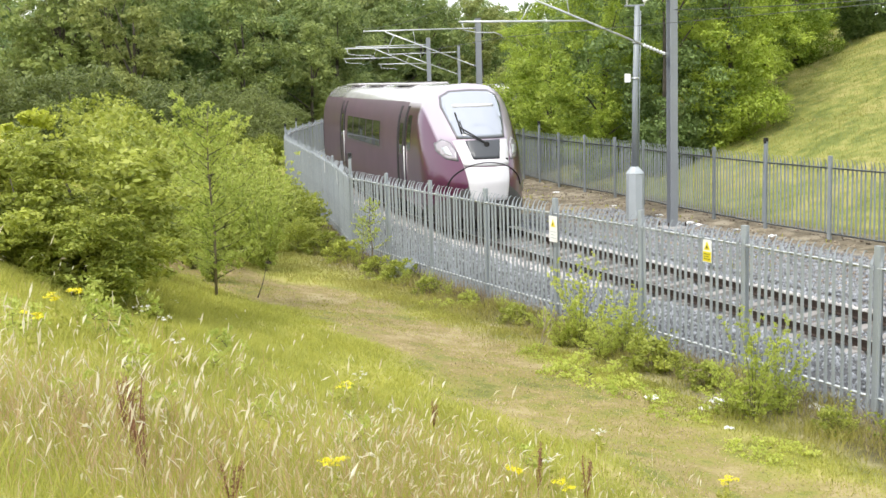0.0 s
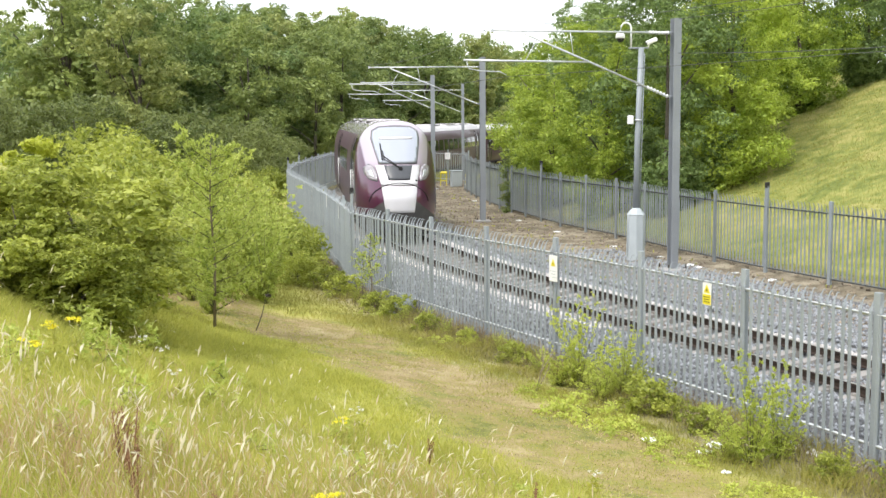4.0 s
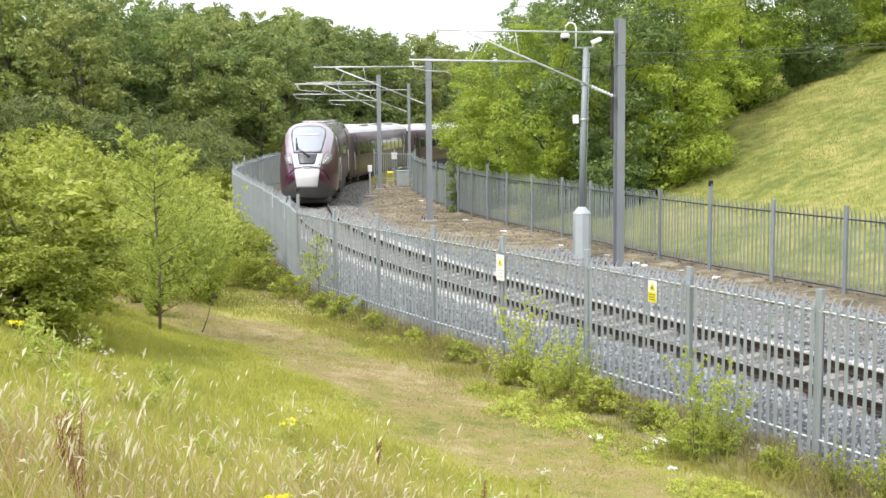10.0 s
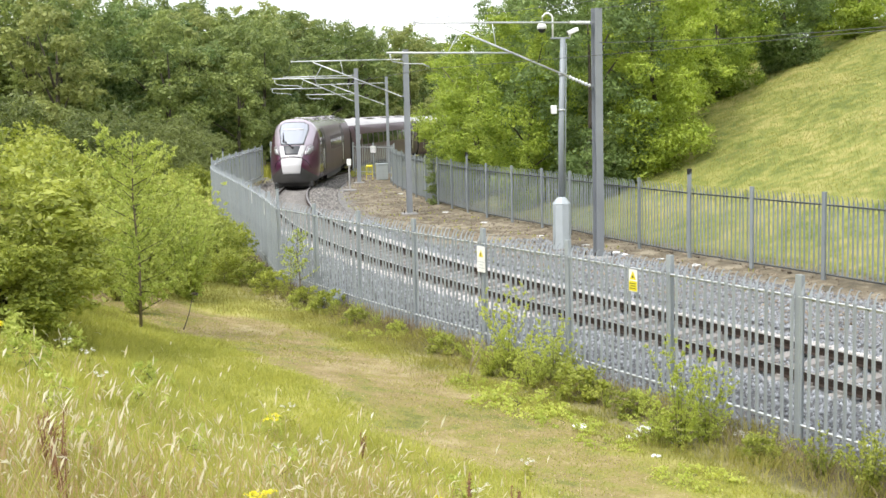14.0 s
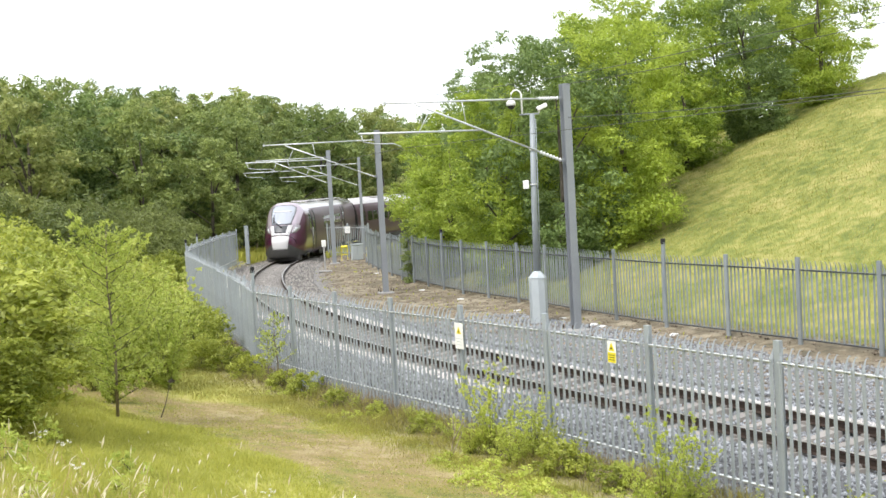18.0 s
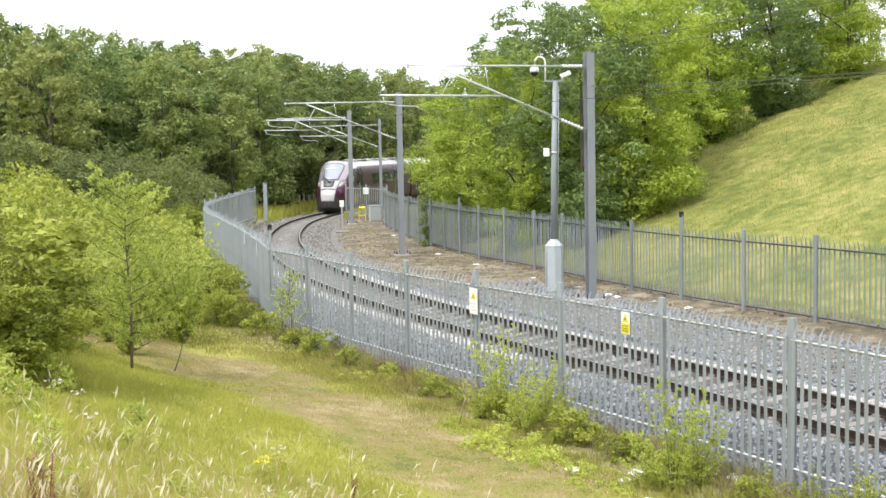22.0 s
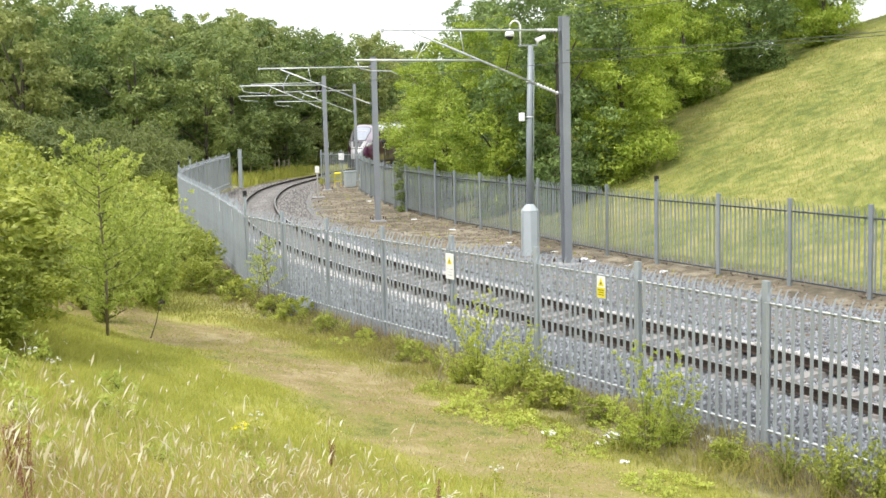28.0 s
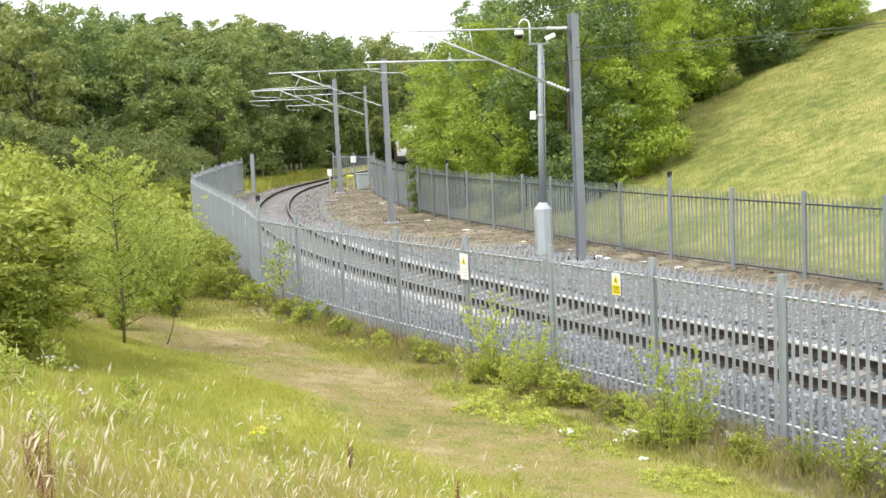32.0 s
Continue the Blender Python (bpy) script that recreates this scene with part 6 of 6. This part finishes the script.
# ---- seed heads ----
def seed_stalks(seed, count, x0, x1, y0, y1, keep, low, high, head, fat):
    x, y, z, dn, path, dr = spots(seed, count, x0, x1, y0, y1, keep)
    r = np.random.default_rng(seed + 1)
    n = len(x)
    h = r.uniform(low, high, n)
    v = r.uniform(0, 6.28, n)
    bend = h * r.uniform(0.1, 0.7, n)
    bx, by = np.cos(v) * bend, np.sin(v) * bend
    foot = np.stack([x, y, z - 0.02], -1)
    top = np.stack([x + bx, y + by, z + h], -1)
    knee = (foot + top) / 2 - np.stack([bx, by, -bend * 0.4], -1) * 0.22
    w = np.stack([np.full(n, 0.0016), np.zeros(n), np.zeros(n)], -1)
    lower = np.stack([foot - w, knee - w, knee + w, foot + w], 1)
    upper = np.stack([knee - w, top - w, top + w, knee + w], 1)
    droop = np.stack([np.cos(v), np.sin(v), r.uniform(0.5, 3.2, n)], -1)
    droop /= np.linalg.norm(droop, axis=1)[:, None]
    ln = (head * r.uniform(0.6, 1.4, n))[:, None]
    tip = top + droop * ln
    curl = np.stack([np.zeros(n), np.zeros(n), -r.uniform(0.0, 0.35, n)], -1)
    tip = tip + curl * ln
    quads_ = []
    for a in (0, 1):
        across = np.cross(droop, np.array([0.3, 0.2, 1.0]) if a else np.array([1.0, 0.2, 0.1]))
        across /= np.linalg.norm(across, axis=1)[:, None]
        mid = top + droop * ln * 0.45
        quads_.append(np.stack([top, mid - across * fat, tip, mid + across * fat], 1))
    return np.concatenate(quads_), np.concatenate([lower, upper])


def straw_corner(x, y, dn, p, dr):
    """Most straw grows in drifts on the near slope, most of all towards its lower corner."""
    drift = np.clip(clumpy(x * 1.1 + 2, y * 0.9) * 1.6 - 0.4, 0, 1) ** 1.6
    patch = np.exp(-((x + 2.6) ** 2 + 0.5 * (y - 7.0) ** 2) / 0.7) + 0.9 * np.exp(-((x + 0.9) ** 2 / 0.5 + 0.5 * (y - 8.4) ** 2))
    return np.where(dn > 5.2, np.clip((0.1 + 0.7 * drift) * np.clip((11.5 - y) / 4.5, 0.05, 1) * np.where(x < -1.4, 1.0, 0.7) + 0.9 * patch, 0, 1), 0.0)


x, y, z, dn, path, dr = spots(71, 24000, -6.5, 2.6, 4.2, 13, straw_corner)
tagged(new("straw_blades", fast_mesh("straw_blades", blades(72, x, y, z, np.random.default_rng(3).uniform(0.14, 0.42, len(x)), 0.0022, 1.1), 4, STRAW)), "dry straw-coloured grass blades in drifts", "grass", kind="stuff")
x, y, z, dn, path, dr = spots(75, 60000, -9, 5, 8, 28, lambda x, y, dn, p, dr: p * (0.3 + 0.7 * clumpy(x * 2, y * 2)))
tagged(new("path_straw", fast_mesh("path_straw", blades(76, x, y, z, np.random.default_rng(4).uniform(0.008, 0.028, len(x)), 0.0045, 5.0), 4, [STRAW])), "flattened dry grass on the worn path", "grass", kind="stuff")
x, y, z, dn, path, dr = spots(77, 70000, -9, 5, 8, 28, lambda x, y, dn, p, dr: p * np.clip(1.5 * clumpy(x * 2.3 + 1, y * 1.7) - 0.2, 0.1, 1))
tagged(new("path_thatch", fast_mesh("path_thatch", blades(78, x, y, z, np.random.default_rng(5).uniform(0.006, 0.024, len(x)), 0.004, 5.0), 4, [DEAD])), "brown trodden thatch on the worn path", "grass", kind="stuff")
x, y, z, dn, path, dr = spots(79, 60000, -9, 5, 8, 28, lambda x, y, dn, p, dr: np.where(p > 0.15, np.clip(1.8 * clumpy(x * 1.3 + 4, y * 1.1 + 2) - 0.7, 0.04, 1), 0.0))
tagged(new("path_tufts", fast_mesh("path_tufts", blades(80, x, y, z, np.random.default_rng(7).uniform(0.015, 0.05, len(x)), 0.004, 1.5), 4, [GRASS])), "short green tufts growing on the path", "grass", kind="stuff")
def tawny(x, y, dn, p, dr):
    """Two tawny drifts of taller grass, and a few stalks between them."""
    return np.clip(np.exp(-((x + 2.6) ** 2 + 0.5 * (y - 7.0) ** 2) / 0.7) + np.exp(-((x + 0.9) ** 2 / 0.45 + 0.45 * (y - 8.6) ** 2)) + 0.03, 0, 1) * (dn > 4.4)


x, y, z, dn, path, dr = spots(81, 17000, -5, 1.5, 4.6, 11.5, tawny)
tagged(new("tawny_grass", fast_mesh("tawny_grass", blades(82, x, y, z, np.random.default_rng(12).uniform(0.2, 0.5, len(x)), 0.0022, 0.8), 4, TAWNY)), "tawny dead grass standing in drifts", "grass", kind="stuff")
for name_, heads, words in (("tawny_plume", seed_stalks(83, 1000, -5, 1.5, 4.6, 11.5, tawny, 0.3, 0.66, 0.14, 0.010), "tall arching tawny grass plumes"), ("dry_grass", seed_stalks(61, 11500, -6.5, 2.6, 4.4, 14.5, straw_corner, 0.16, 0.46, 0.085, 0.0068), "pale dry grass with feathery seed heads"),
                            ("grass_plume", seed_stalks(65, 2000, -6.5, 2.2, 4.6, 14, straw_corner, 0.28, 0.6, 0.12, 0.007), "taller straw-coloured grass plumes in the foreground")):
    tagged(new(name_ + "_heads", fast_mesh(name_ + "_heads", heads[0], 4, DRY)), words, "grass", kind="stuff")
    tagged(new(name_ + "_stalks", fast_mesh(name_ + "_stalks", heads[1], 4, GRASS)), "thin bent green stalks", "grass", kind="stuff")


# ---- single plants ----
def ragwort(seed, x, y, high, name="ragwort", label="ragwort plant with a flat head of yellow flowers", petal=None, size=1.0):
    r = np.random.default_rng(seed)
    t = thing(name, label, "plant", pose(x, y, gz(x, y) - 0.02, 0, 0, r.uniform(0, 360)), "wild flowers")
    part("stem", tube("stem", [(0, 0, 0), (0.02, 0.01, high * 0.5), (0.0, 0.02, high)], 0.005, GRASS, 5), t)
    part("foliage", fast_mesh("foliage", leaf_cloud(seed, [(0, 0, high * 0.45, 0.1, 0.1, high * 0.4)], 60, 0.028), 4, GRASS), t)
    for k in range(7):
        a, d = r.uniform(0, 6.28), r.uniform(0.02, 0.09)
        p = (d * math.cos(a), d * math.sin(a), high + r.uniform(-0.03, 0.03))
        s = part("flower_head", fast_mesh("flower_head", leaf_cloud(seed + k, [(*p, 0.035 * size, 0.035 * size, 0.012)], 26, 0.012 * size, 2.0), 4, petal or FLOWER), t)
    return t


for k, (x, y, h) in enumerate(((-1.29, 7.36, 0.4), (-0.15, 8.8, 0.4), (1.69, 10.64, 0.3), (-3.89, 9.08, 0.4), (-4.01, 10.26, 0.45), (-1.82, 11.22, 0.3), (0.22, 8.95, 0.32), (-4.15, 10.1, 0.4))):
    ragwort(300 + 10 * k, x, y, h)

YARROW = leaf_material("yarrow_flower", (0.70, 0.68, 0.62), (0.82, 0.80, 0.76), 0.2)
for k, (x, y, h) in enumerate(((-1.95, 13.0, 0.3), (-3.6, 11.5, 0.35), (-3.1, 10.2, 0.3), (0.6, 12.0, 0.25), (-1.3, 10.6, 0.3), (-4.0, 12.0, 0.35), (0.1, 10.2, 0.3))):
    ragwort(500 + 10 * k, x, y, h, "yarrow", "yarrow plant with a flat white flower head", YARROW, 0.55)


def dock(seed, x, y, high):
    r = np.random.default_rng(seed)
    t = thing("dock_plant", "dry rust-brown dock stalk gone to seed", "plant", pose(x, y, gz(x, y) - 0.02), "dock plants")
    for k in range(3):
        a = r.uniform(0, 6.28)
        lean = high * r.uniform(0.05, 0.2)
        top = (lean * math.cos(a), lean * math.sin(a), high * r.uniform(0.75, 1.0))
        part("stalk", tube("stalk", [(0, 0, 0), (top[0] * 0.4, top[1] * 0.4, top[2] * 0.5), top], [0.006, 0.005, 0.003], DOCK, 5), t)
        blobs = [(top[0] * f, top[1] * f, top[2] * f, 0.022, 0.022, 0.05) for f in (0.45, 0.55, 0.65, 0.75, 0.85, 0.95)]
        part("seed_head", fast_mesh("seed_head", leaf_cloud(seed + k, blobs, 150, 0.008), 4, DOCK), t)


for k, (x, y, h) in enumerate(((-2.42, 7.0, 0.62), (-2.3, 6.75, 0.5), (-2.55, 7.2, 0.5), (-1.1, 12.6, 0.35), (0.0, 9.4, 0.55), (0.4, 9.7, 0.5), (-1.75, 6.6, 0.4))):
    dock(400 + 10 * k, x, y, h)
branch = thing("dead_branch", "bleached dead branch leaning by the willow", "branch", pose(0.05, 18.9, gz(0.05, 18.9) - 0.03))
for a, b in (((0, 0, 0), (0.16, 0.1, 0.75)), ((0.06, 0.04, 0.3), (0.3, 0.12, 0.7)), ((0.1, 0.06, 0.5), (0.05, 0.2, 0.85)), ((0, 0.05, 0), (0.24, 0.0, 0.5))):
    part("twig", tube("twig", [a, tuple((p + q) / 2 + 0.02 for p, q in zip(a, b)), b], [0.01, 0.008, 0.003], TIMBER, 5), branch)
stick = thing("dead_stick", "thin dead stick standing beside the path", "stick", pose(-5.2, 22.2, gz(-5.2, 22.2) - 0.05, 0, 18, 20))
part("stem", tube("stem", [(0, 0, 0), (0.02, 0, 0.35), (0, 0.03, 0.75)], [0.012, 0.009, 0.004], BARK, 5), stick)
part("curled_leaf", fast_mesh("curled_leaf", leaf_cloud(9, [(0.02, 0.03, 0.75, 0.05, 0.03, 0.02)], 14, 0.05), 4, BARK), stick)


motions()
